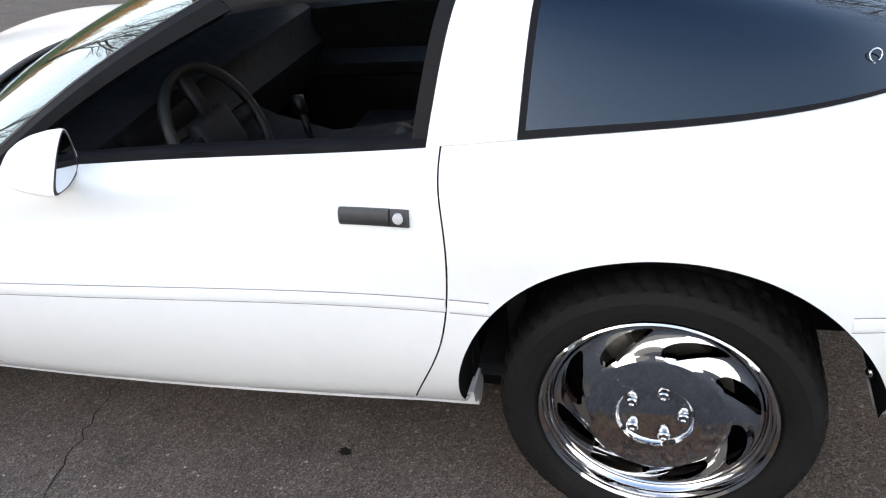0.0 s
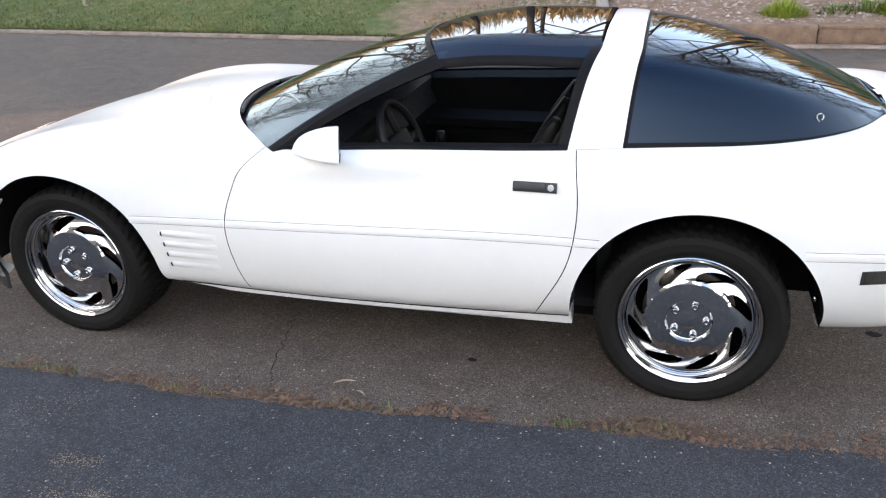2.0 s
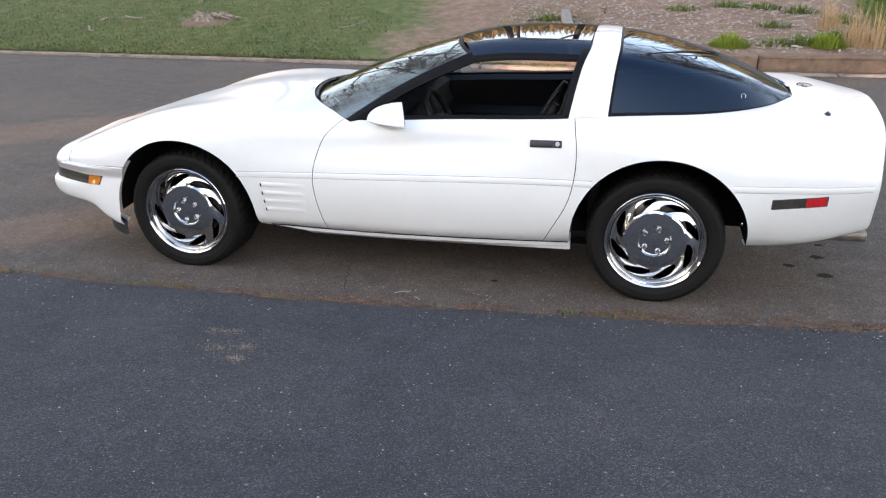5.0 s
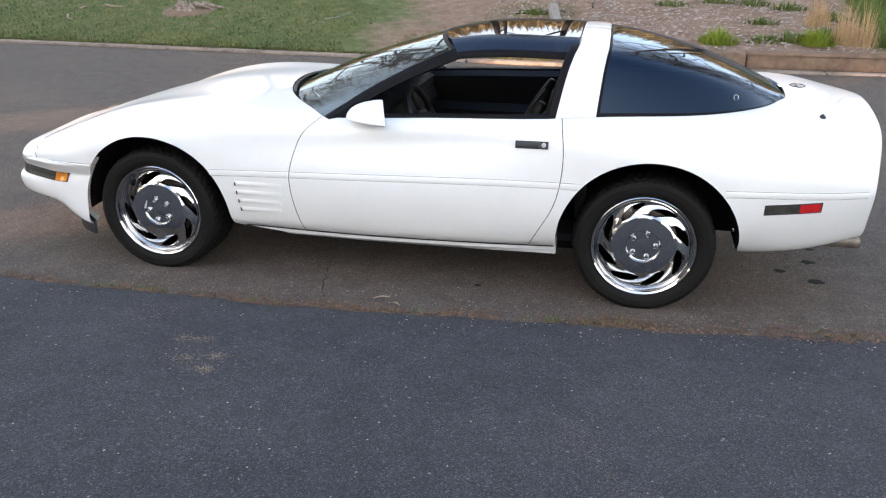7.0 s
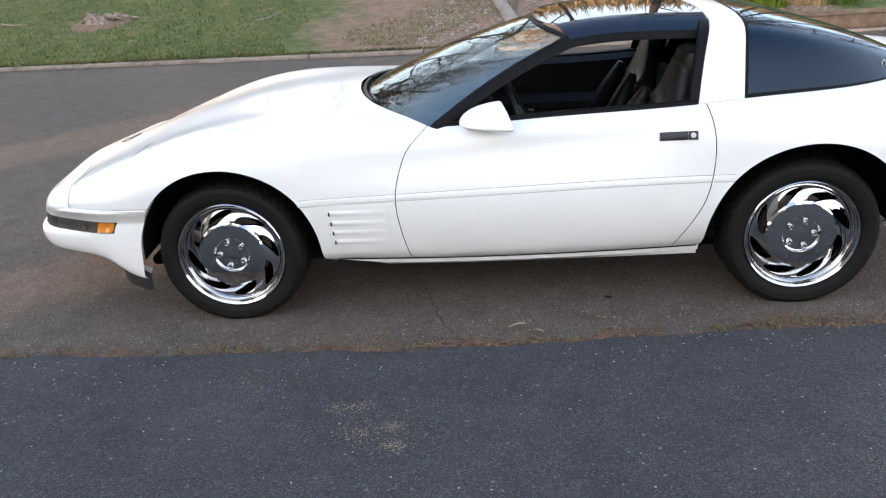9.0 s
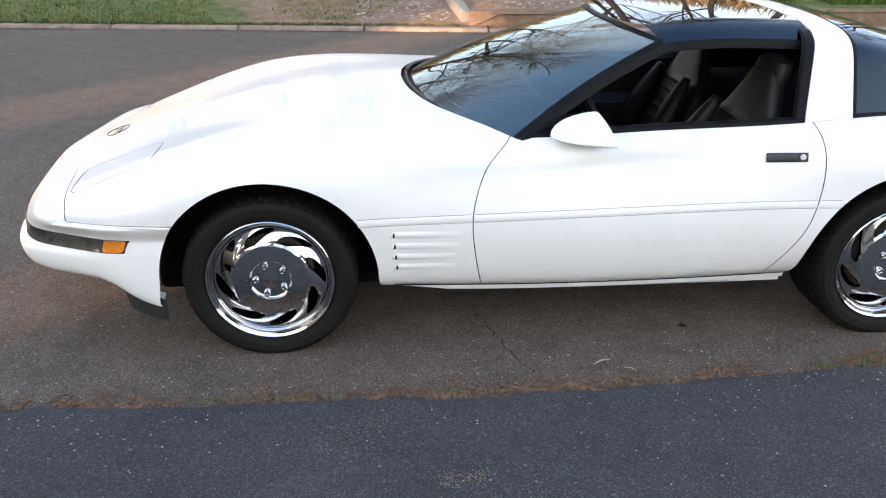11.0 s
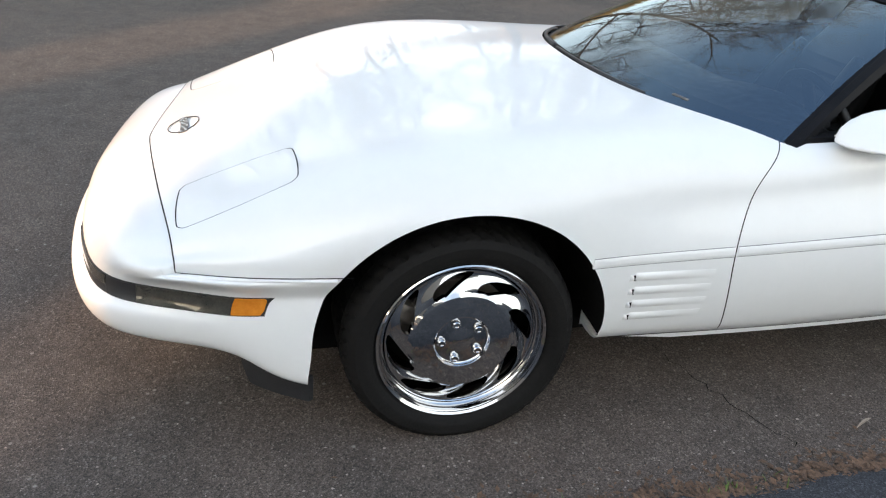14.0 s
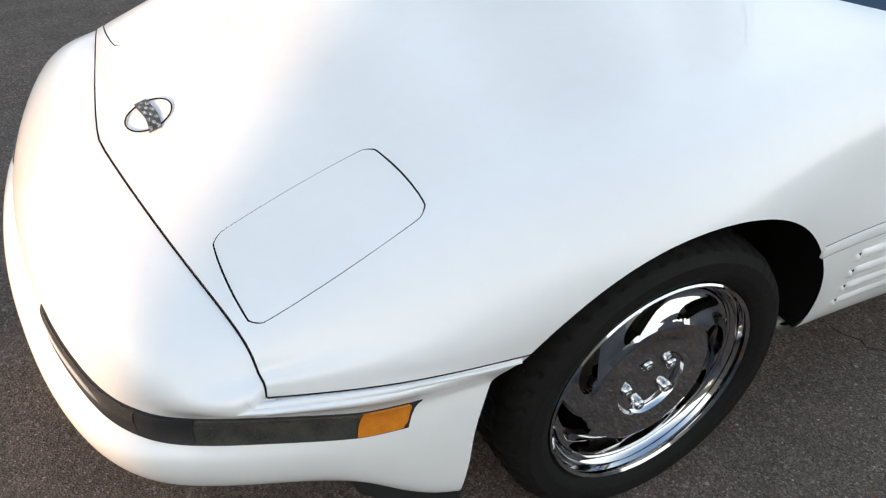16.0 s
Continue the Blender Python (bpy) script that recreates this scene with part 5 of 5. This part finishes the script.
# ---- things beside the street ----
def bare_tree(x, y, height, seed, leaves=1800):
    """Bare-limbed tree with a few spring buds."""
    rnd = random.Random(seed)
    tree = tagged(new("tree"), "tall bare tree with budding twigs", "tree", group="trees across the street")
    z0 = bank_z(x, y) - 0.1 if y > 6 else rise(y) - 0.1
    tree.matrix_basis = pose(x, y, z0)
    wood, tips = bmesh.new(), []

    def limb(p, d, length, r, depth):
        n = 6 if depth < 2 else 4
        pts = [p.copy()]
        for i in range(n):
            d = (d + Vector((rnd.uniform(-1, 1), rnd.uniform(-1, 1), rnd.uniform(-0.35, 0.7))) * (0.13 if depth else 0.05)).normalized()
            pts.append(pts[-1] + d * length / n)
        tube(wood, pts, lambda t: r * (1 - 0.62 * t), (6, 6, 4, 3, 3)[depth])
        if depth >= 4:
            tips.extend(pts[1:])
            return
        count = (12, 6, 5, 6)[depth]
        for k in range(count):
            t = (0.2 + 0.8 * k / (count - 1)) if depth == 0 else (0.25 + 0.75 * k / (count - 1))
            i = min(n - 1, int(t * n))
            q = pts[i].lerp(pts[i + 1], t * n - i) if t < 1 else pts[-1]
            a = rnd.uniform(0, math.tau)
            out = Vector((math.cos(a), math.sin(a), rnd.uniform(0.15, 0.9)))
            nd = (d * 0.55 + out * 0.75).normalized()
            limb(q, nd, length * rnd.uniform(0.42, 0.6) * (0.8 if depth == 0 else 1), r * (1 - 0.62 * t) * 0.74, depth + 1)
    limb(Vector((0, 0, 0)), Vector((0, 0, 1)), height * 0.75, height * 0.0062, 0)
    part("trunk", wood, BARK, tree, "grey-brown trunk with bare limbs")
    verts, faces = [], []
    for k in range(leaves):
        p = rnd.choice(tips) + Vector((rnd.uniform(-1, 1), rnd.uniform(-1, 1), rnd.uniform(-1, 1))) * 0.12
        a, b = [Vector((rnd.uniform(-1, 1), rnd.uniform(-1, 1), rnd.uniform(-1, 1))).normalized() * 0.035 for _ in range(2)]
        i = len(verts)
        verts += [p - a, p + b * 0.6, p + a, p - b * 0.6]
        faces.append((i, i + 1, i + 2, i + 3))
    me = bpy.data.meshes.new("crown")
    me.from_pydata([tuple(v) for v in verts], [], faces)
    me.materials.append(BUD)
    ob = new("crown", me)
    ob.parent = tree
    ob["label"] = "sparse yellow-green spring buds"
    ob["kind"] = "stuff"
    return tree


kinds = [bare_tree(-5.5, 12.6, 18.0, 3), bare_tree(-0.6, 14.2, 20.0, 5), bare_tree(4.6, 12.4, 18.5, 8)]
tree_rnd = random.Random(77)
for tx, ty in ((10.5, 15.5), (12.5, 14.0), (-11.0, 15.0), (-16.5, 14.0), (1.2, 17.0), (-6.0, 17.5), (9.0, 16.5), (-1.5, 23.0), (3.0, 24.0), (7.0, 25.0), (-3.6, 20.0), (-8.5, 21.0), (10.0, 21.5), (16.0, 20.0), (-14.0, 22.0), (-21.0, 18.0), (21.0, 17.0), (-27.0, 12.0), (-30.0, 4.0), (28.0, 10.0)):
    copy_thing(tree_rnd.choice(kinds), pose(tx, ty, bank_z(tx, ty) - 0.15 if ty > 7.5 else -0.2, 0, 0, tree_rnd.uniform(0, 360)))


def blades(name, spots, mat, label, category, parent=None):
    """Thin bent blades, one strip of two faces each: (x, y, z, height, lean x, lean y, width)."""
    verts, faces = [], []
    for x, y, z, h, lx, ly, w in spots:
        i = len(verts)
        s = Vector((-ly, lx, 0))
        s = (s.normalized() if s.length > 1e-6 else Vector((1, 0, 0))) * w
        base, mid, tip = Vector((x, y, z)), Vector((x + lx * 0.4, y + ly * 0.4, z + h * 0.6)), Vector((x + lx, y + ly, z + h))
        verts += [base - s, base + s, mid + s * 0.7, mid - s * 0.7, tip]
        faces += [(i, i + 1, i + 2, i + 3), (i + 3, i + 2, i + 4)]
    me = bpy.data.meshes.new(name)
    me.from_pydata([tuple(v) for v in verts], [], faces)
    me.materials.append(mat)
    ob = new(name, me)
    if parent:
        ob.parent = parent
    else:
        tagged(ob, label, category)
    return ob


def far_brush():
    """Leafless saplings and brush on the rise behind the trees."""
    rnd = random.Random(31)
    spots = []
    for _ in range(6800):
        x, d = rnd.uniform(-34, 34), 17.0 + 16.0 * rnd.random()
        y = kerb_y(x) + d
        h = rnd.uniform(2.0, 5.8) * (0.75 + 0.5 * noise.noise(Vector((x * 0.2, d * 0.2, 3.0))))
        spots.append((x, y, bank_z(x, y) - 0.1, h, rnd.gauss(0, 0.5), rnd.gauss(0, 0.5), rnd.uniform(0.02, 0.07)))
    tagged(blades("brush", spots, BRUSH, "golden-brown leafless brush on the far rise", "brush"), kind="stuff")


far_brush()


def lawn_grass():
    rnd = random.Random(21)
    spots = []
    while len(spots) < 42000:
        x = rnd.uniform(-15, 2.0)
        d = 0.1 + 9.0 * rnd.random() ** 1.5
        n = noise.noise(Vector((x * 0.45, d * 0.45, 4.0)))
        bare = (x + 1.6) / 2.6
        if n < -0.16 + 0.45 * max(-0.6, bare) or rnd.random() < 0.25:
            continue
        y = kerb_y(x) + 0.14 + d
        if ((x + 5.0) / 0.62) ** 2 + ((y - 8.95) / 0.5) ** 2 < rnd.uniform(0.5, 1.1):
            continue
        h = rnd.uniform(0.018, 0.055)
        spots.append((x, y, bank_z(x, y) - 0.004, h, rnd.uniform(-0.04, 0.04), rnd.uniform(-0.04, 0.04), 0.0075))
    lush = []
    while len(lush) < 14000:
        x = rnd.uniform(5.7, 8.0)
        d = 0.3 + 5.0 * rnd.random() ** 1.3
        if noise.noise(Vector((x * 0.6, d * 0.6, 1.0))) < 0.35 - 0.5 * min(1.0, x - 5.7):
            continue
        y = kerb_y(x) + 0.14 + d
        lush.append((x, y, bank_z(x, y) - 0.004, rnd.uniform(0.06, 0.16), rnd.uniform(-0.06, 0.06), rnd.uniform(-0.06, 0.06), 0.006))
    tagged(blades("long_grass", lush, LEAF, "lush green grass behind the timber edging", "grass"), kind="stuff")
    while len(spots) < 49000:
        x = rnd.uniform(-15, 1.5)
        y = kerb_y(x) + 0.13 + abs(rnd.gauss(0, 0.05))
        spots.append((x, y, 0.07, rnd.uniform(0.02, 0.06), rnd.uniform(-0.03, 0.03), rnd.uniform(-0.07, 0.02), 0.005))
    tagged(blades("grass", spots, GRASSBLADE, "short patchy spring grass on the bank", "grass"), kind="stuff")


lawn_grass()


def tuft(name, x, y, z, count, height, spread, mat, label, category, seed, width=0.006, lean=1.0):
    rnd = random.Random(seed)
    spots = []
    for _ in range(count):
        a, r = rnd.uniform(0, math.tau), spread * math.sqrt(rnd.random()) * 0.6
        out = rnd.uniform(0.1, 1.3) * height * 0.7 * lean
        tall = height * (1.15 - 0.8 * (r / spread / 0.6) ** 1.5) * rnd.uniform(0.45, 1.0)
        lean_to = a + rnd.uniform(-0.9, 0.9)
        spots.append((x + r * math.cos(a), y + r * math.sin(a), z - 0.02, tall, out * math.cos(lean_to) * 0.6, out * math.sin(lean_to) * 0.6, width * rnd.uniform(0.6, 1.3)))
    return tagged(blades(name, spots, mat, label, category), kind="stuff")


for i, (wx, wd, wh, fresh) in enumerate(((3.62, 0.72, 0.24, 1), (4.85, 0.72, 0.25, 1), (4.3, 1.7, 0.15, 0), (4.55, 0.9, 0.2, 0), (4.2, 0.85, 0.14, 0), (5.75, 0.7, 0.34, 0), (5.05, 1.0, 0.24, 0),
                                         (3.1, 2.7, 0.15, 0), (3.8, 2.9, 0.18, 0), (4.3, 2.8, 0.18, 0), (4.8, 2.6, 0.2, 0), (5.3, 2.0, 0.24, 0), (1.0, 2.6, 0.16, 0))):
    wy = kerb_y(wx) + wd
    if fresh:
        tuft("weed", wx, wy, bank_z(wx, wy), 420, wh, 0.42, BRIGHTLEAF, "round clump of bright yellow-green weeds", "weed", 40 + i, 0.010)
    else:
        tuft("weed", wx, wy, bank_z(wx, wy), 200, wh * 0.8, 0.48, LEAF, "low clump of dark green weeds", "weed", 40 + i, 0.009)
for i, (wx, wd, wh) in enumerate(((5.2, 0.72, 0.72), (5.42, 0.66, 0.66), (5.02, 1.55, 0.62), (8.1, 0.9, 0.5), (8.5, 1.1, 0.45))):
    wy = kerb_y(wx) + wd
    tuft("dry_grass", wx, wy, bank_z(wx, wy), 190, wh, 0.26, STRAW, "tall clump of dry straw-coloured grass", "dry grass", 60 + i, 0.0045, 0.35)


def sleepers():
    """Stacked timber edging along the clay bank."""
    wall = tagged(new("timber_edging"), "weathered timber sleepers edging the clay bank", "edging")
    x = 1.62
    for k, n in enumerate((2.3, 2.35, 2.3, 2.4, 2.3)):
        for row in range(1):
            bm = bmesh.new()
            box(bm, (x + n / 2, kerb_y(x + n / 2) + 0.23, 0.155 + 0.01 * (k % 2)), (n - 0.012, 0.15, 0.22), 0.018, Matrix.Rotation(radians(-1.0 if x < 2 else 1.7), 3, "Z"))
            for v in bm.verts:
                v.co += Vector((0, 0.01, 0.008)) * noise.noise(v.co * 2.1)
            part("sleeper", bm, TIMBER, wall)
        x += n


sleepers()


def log_edging():
    bm = bmesh.new()
    p = [Vector((x, y, bank_z(x, y) + 0.05)) for x, y in [(1.60 - 0.34 * t, kerb_y(1.6) + 0.33 + 2.4 * t) for t in [i / 14 for i in range(15)]]]
    loft(bm, [[q + Vector((a, 0, b)) + Vector((1, 0, 1)) * 0.012 * noise.noise(q * 4 + Vector((a, b, 0)) * 30)
               for a, b in ((-0.075, -0.09), (-0.07, 0.05), (-0.05, 0.075), (0.05, 0.07), (0.07, 0.05), (0.075, -0.09))] for q in p])
    bmesh.ops.recalc_face_normals(bm, faces=bm.faces[:])
    tagged(link("landscape_timber", bm, GREYWOOD), "grey weathered squared timber laid up the bank", "timber")


log_edging()


def stump():
    """Broken stump: a jagged splintered shell round a hollow, with a split root beside it."""
    cx, cy = -5.0, 8.95
    z0 = bank_z(cx, cy)
    bm = bmesh.new()
    rings, n = [], 44
    for r, z, jag in ((0.26, -0.06, 0.0), (0.20, 0.015, 0.0), (0.175, 0.045, 0.3), (0.165, 0.065, 0.8), (0.12, 0.055, 0.6), (0.09, 0.02, 0.2), (0.03, 0.01, 0.0)):
        ring = []
        for k in range(n):
            a = k * math.tau / n
            flute = 1 + 0.13 * math.sin(5 * a + 1) + 0.09 * noise.noise(Vector((k * 1.7, 0.5, 0)))
            peak = 0.05 + 0.13 * noise.noise(Vector((k * 0.9, 2.0, 0))) - 0.05 * math.cos(a)
            ring.append((cx + r * flute * math.cos(a) * 1.2, cy + r * flute * math.sin(a), z0 + z + jag * peak))
        rings.append(ring)
    loft(bm, rings)
    for k, (dx, dy, n, turn, h) in enumerate(((0.22, -0.06, 0.36, 4, 0.10), (0.34, 0.06, 0.40, 12, 0.07), (-0.2, -0.1, 0.2, 150, 0.09))):
        c, q = math.cos(radians(turn)), math.sin(radians(turn))
        pts = [Vector((cx + dx + c * n * (t - 0.3), cy + dy + q * n * (t - 0.3), bank_z(cx + dx, cy + dy) + h * (1 - t) ** 0.7 + 0.01)) for t in (0, 0.2, 0.4, 0.6, 0.8, 1.0)]
        tube(bm, pts, lambda t: 0.05 * (1.05 - t) + 0.008 * math.sin(9 * t), 7)
    bmesh.ops.recalc_face_normals(bm, faces=bm.faces[:])
    tagged(link("tree_stump", bm, SPLINTER, smooth=False), "broken grey-brown splintered tree stump on bare clay", "stump")
    bm = bmesh.new()
    rings = []
    for r, z in ((1.0, -0.02), (0.85, 0.012), (0.5, 0.025), (0.05, 0.03)):
        ring = []
        for k in range(40):
            a = k * math.tau / 40
            w = r * (1 + 0.28 * noise.noise(Vector((math.cos(a) * 1.6, math.sin(a) * 1.6, 8.0))))
            x, y = cx + 0.58 * w * math.cos(a), cy - 0.05 + 0.44 * w * math.sin(a)
            ring.append((x, y, bank_z(x, y) + z))
        rings.append(ring)
    loft(bm, rings)
    bmesh.ops.recalc_face_normals(bm, faces=bm.faces[:])
    tagged(link("bare_soil", bm, DIRT), "patch of bare clay worn round the stump", "soil", kind="structure")


stump()


def scatter():
    rnd = random.Random(5)
    # litter and tufts along the joint of drive and street
    verts, faces = [], []
    for _ in range(22000):
        x = rnd.uniform(-2.6, 5.2)
        y = drive_edge(x) + rnd.gauss(0.016, rnd.choice((0.02, 0.028, 0.065)) + 0.014 * (x > 1.6))
        if noise.noise(Vector((x * 2.3, 9.0, 0))) + 0.5 * noise.noise(Vector((x * 11.0, 2.0, 0))) < rnd.uniform(-0.4, 0.5):
            continue
        z = rise(y) + 0.006
        s = 0.003 + 0.013 * rnd.random() ** 2
        a = rnd.uniform(0, math.tau)
        d, e = Vector((math.cos(a), math.sin(a), rnd.uniform(-0.3, 0.3))) * s, Vector((-math.sin(a), math.cos(a), rnd.uniform(-0.4, 0.4))) * s * 0.5
        p = Vector((x, y, z))
        i = len(verts)
        verts += [p - d, p - e, p + d, p + e]
        faces.append((i, i + 1, i + 2, i + 3))
    for _ in range(5200):
        x = rnd.uniform(-14, 8.5)
        y = kerb_y(x) + rnd.choice((rnd.gauss(-0.03, 0.03), rnd.gauss(-0.02, 0.02), rnd.gauss(0.14, 0.03)))
        if noise.noise(Vector((x * 1.3, 4.0, 0))) < rnd.uniform(-0.6, 0.4):
            continue
        s, a = rnd.uniform(0.006, 0.022), rnd.uniform(0, math.tau)
        d, e = Vector((math.cos(a), math.sin(a), rnd.uniform(-0.3, 0.3))) * s, Vector((-math.sin(a), math.cos(a), rnd.uniform(-0.4, 0.4))) * s * 0.5
        p = Vector((x, y, rise(y) + 0.008 if y < kerb_y(x) else 0.09))
        i = len(verts)
        verts += [p - d, p - e, p + d, p + e]
        faces.append((i, i + 1, i + 2, i + 3))
    me = bpy.data.meshes.new("leaf_litter")
    me.from_pydata([tuple(v) for v in verts], [], faces)
    me.materials.append(LITTER)
    tagged(new("leaf_litter", me), "brown leaf litter along the joint and the kerb", "litter", kind="stuff")
    spots = []
    for cx in (0.15, -0.15, 2.05, 2.2, 2.35, 1.35, -0.9, 3.3, 0.65):
        for _ in range(18):
            x = cx + rnd.gauss(0, 0.07)
            y = drive_edge(x) + rnd.gauss(0.015, 0.02)
            spots.append((x, y, rise(y), rnd.uniform(0.012, 0.04), rnd.uniform(-0.02, 0.02), rnd.uniform(-0.02, 0.02), 0.0022))
    tagged(blades("joint_grass", spots, LEAF, "sparse grass growing in the asphalt joint", "grass"), kind="stuff")
    # loose grit on the asphalt, thicker where it was tracked over the drive
    def grains(name, spots, mat, label, category):
        verts, faces = [], []
        for x, y, s in spots:
            z = rise(y) + (0.016 if y < drive_edge(x) - 0.05 else 0.0)
            i = len(verts)
            for k in range(5):
                a = k * math.tau / 5 + rnd.random()
                verts.append((x + s * math.cos(a), y + s * math.sin(a), z))
            verts.append((x, y, z + s * 0.7))
            faces.extend((i + k, i + (k + 1) % 5, i + 5) for k in range(5))
        me = bpy.data.meshes.new(name)
        me.from_pydata(verts, [], faces)
        me.materials.append(mat)
        tagged(new(name, me), label, category, kind="stuff")
    spots = [(rnd.uniform(-2.4, 5.2), rnd.choice((rnd.uniform(-3.6, -0.9), rnd.uniform(-1.2, 5.5), rnd.gauss(-1.1, 0.18))), rnd.uniform(0.0015, 0.005)) for _ in range(1800)]
    grains("grit", spots, PEBBLE, "pale grit scattered over the asphalt", "grit")
    spots = []
    for cx, cy, wide, n in ((0.60, -1.71, 0.028, 90), (0.68, -1.70, 0.022, 60), (0.70, -1.90, 0.036, 100), (0.81, -1.85, 0.026, 90), (0.82, -1.97, 0.022, 150), (0.35, -1.42, 0.10, 170), (0.72, -1.83, 0.10, 160)):
        spots += [(rnd.gauss(cx, wide), rnd.gauss(cy, wide * 0.9), rnd.uniform(0.0009, 0.0023)) for _ in range(n + n // 2)]
    for _ in range(260):
        t = rnd.random()
        spots.append((2.15 + 0.27 * t + rnd.gauss(0, 0.035), -2.05 - 0.46 * t + rnd.gauss(0, 0.035), rnd.uniform(0.0007, 0.0018)))
    grains("dust", spots, SAND, "small patches of tan dust on the driveway", "dust")
    # stones on the clay bank
    verts, faces = [], []
    for _ in range(9000):
        x = rnd.uniform(0.2, 5.6)
        y = kerb_y(x) + 0.35 + 5.5 * rnd.random()
        s = 0.006 + 0.034 * rnd.random() ** 3
        z = bank_z(x, y) + s * 0.2
        i = len(verts)
        ring = []
        for k in range(6):
            a = k * math.tau / 6 + rnd.uniform(-0.3, 0.3)
            verts.append((x + s * math.cos(a) * rnd.uniform(0.7, 1.2), y + s * math.sin(a), z))
        verts.append((x + s * 0.2, y, z + s * rnd.uniform(0.4, 0.8)))
        faces += [(i + k, i + (k + 1) % 6, i + 6) for k in range(6)]
    me = bpy.data.meshes.new("stones")
    me.from_pydata(verts, [], faces)
    me.materials.append(PEBBLE)
    tagged(new("stones", me), "loose pale stones on the clay bank", "stones", kind="stuff")


scatter()


def dry_leaf(x, y, length, turn, label="pale dry curled leaf lying on the asphalt"):
    bm = bmesh.new()
    rings = []
    for i in range(9):
        t = i / 8
        w = length * 0.055 * math.sin(math.pi * (0.06 + 0.88 * t))
        px, z = length * (t - 0.5), 0.003 + 0.006 * math.sin(3.4 * t)
        rings.append([(px, -w, z + w * 0.35), (px, 0, z), (px, w, z + w * 0.5), (px, w, z + w * 0.5 + 0.0015), (px, 0, z + 0.0015), (px, -w, z + w * 0.35 + 0.0015)])
    loft(bm, rings)
    bmesh.ops.recalc_face_normals(bm, faces=bm.faces[:])
    ob = tagged(link("dry_leaf", bm, DRYLEAF), label, "leaf")
    ob.matrix_basis = pose(x, y, rise(y), 0, 0, turn)


dry_leaf(1.24, -1.005, 0.085, 24)
dry_leaf(1.33, -1.07, 0.05, -30)
dry_leaf(1.45, -1.43, 0.05, -50)


def twig(x, y, length, turn, seed):
    """A thin forked stick on the bank."""
    rnd = random.Random(seed)
    bm = bmesh.new()
    c, s = math.cos(radians(turn)), math.sin(radians(turn))
    pts = []
    for i in range(8):
        t = i / 7 - 0.5
        q = 0.09 * length * math.sin(4 * t + seed)
        px, py = x + length * t * c - q * s, y + length * t * s + q * c
        pts.append(Vector((px, py, bank_z(px, py) + 0.012 + 0.01 * rnd.random())))
    tube(bm, pts, lambda t: (0.024 if x < -6 else 0.011) * (1 - 0.55 * t), 6)
    tube(bm, [pts[4], pts[4] + Vector((c - s, s + c, 0.15)) * length * 0.12, pts[4] + Vector((c - 1.2 * s, s + 1.2 * c, 0.25)) * length * 0.2], lambda t: 0.006 - 0.003 * t, 5)
    tagged(link("twig", bm, DRYLEAF if x < -6 else BARK if seed % 2 else GREYWOOD), "pale barkless fallen stick on the grass" if x < -6 else "thin bent fallen twig on the bank", "twig", group="fallen twigs")


for k, (x, y, n, turn) in enumerate(((0.35, 8.4, 0.7, 65), (0.9, 8.9, 0.45, -20), (2.1, 8.2, 0.6, 35), (1.9, 9.0, 0.4, 100), (-6.88, 8.25, 0.42, -38), (-6.5, 9.05, 0.45, -12), (-2.2, 8.6, 0.5, 40), (-7.05, 8.9, 0.2, 80))):
    twig(x, y, n, turn, k)


def crack(points, width, seed):
    """A thin open crack in the asphalt."""
    rnd = random.Random(seed)
    line = []
    for (x0, y0), (x1, y1) in zip(points, points[1:]):
        n = 9
        line += [(x0 + (x1 - x0) * i / n + rnd.uniform(-0.012, 0.012), y0 + (y1 - y0) * i / n + rnd.uniform(-0.006, 0.006)) for i in range(n)]
    bm = bmesh.new()
    rows = []
    for i, (x, y) in enumerate(line):
        w = width * rnd.uniform(0.4, 1.2) * math.sin(math.pi * (i + 0.5) / len(line)) ** 0.4
        z = rise(y) + 0.0025
        rows.append([bm.verts.new((x - w, y, z)), bm.verts.new((x + w, y, z))])
    for a, b in zip(rows, rows[1:]):
        bm.faces.new((a[0], a[1], b[1], b[0]))
    tagged(link("crack", bm, LINER), "thin dark crack across the worn asphalt", "crack", kind="structure")


crack([(0.80, -0.45), (0.86, -0.72), (0.95, -1.03), (0.99, -1.14)], 0.0021, 1)
crack([(-9.0, 4.9), (-6.2, 4.75), (-4.6, 4.95)], 0.012, 2)


def oil_spots():
    """Small dark drips on the street."""
    rnd = random.Random(9)
    for k, (x, y, r) in enumerate(((3.36, -0.28, 0.035), (3.37, 0.0, 0.03), (3.2, -0.16, 0.024), (1.66, -0.72, 0.014), (3.42, 0.2, 0.02))):
        bm = bmesh.new()
        bm.faces.new([bm.verts.new((x + r * rnd.uniform(0.75, 1.2) * math.cos(a) * 1.3, y + r * rnd.uniform(0.75, 1.2) * math.sin(a), rise(y) + 0.0025)) for a in [j * math.tau / 18 for j in range(18)]])
        tagged(link("oil_spot", bm, RUBBER), "small dark oil drip on the asphalt", "oil spot", group="oil drips", kind="structure")


oil_spots()
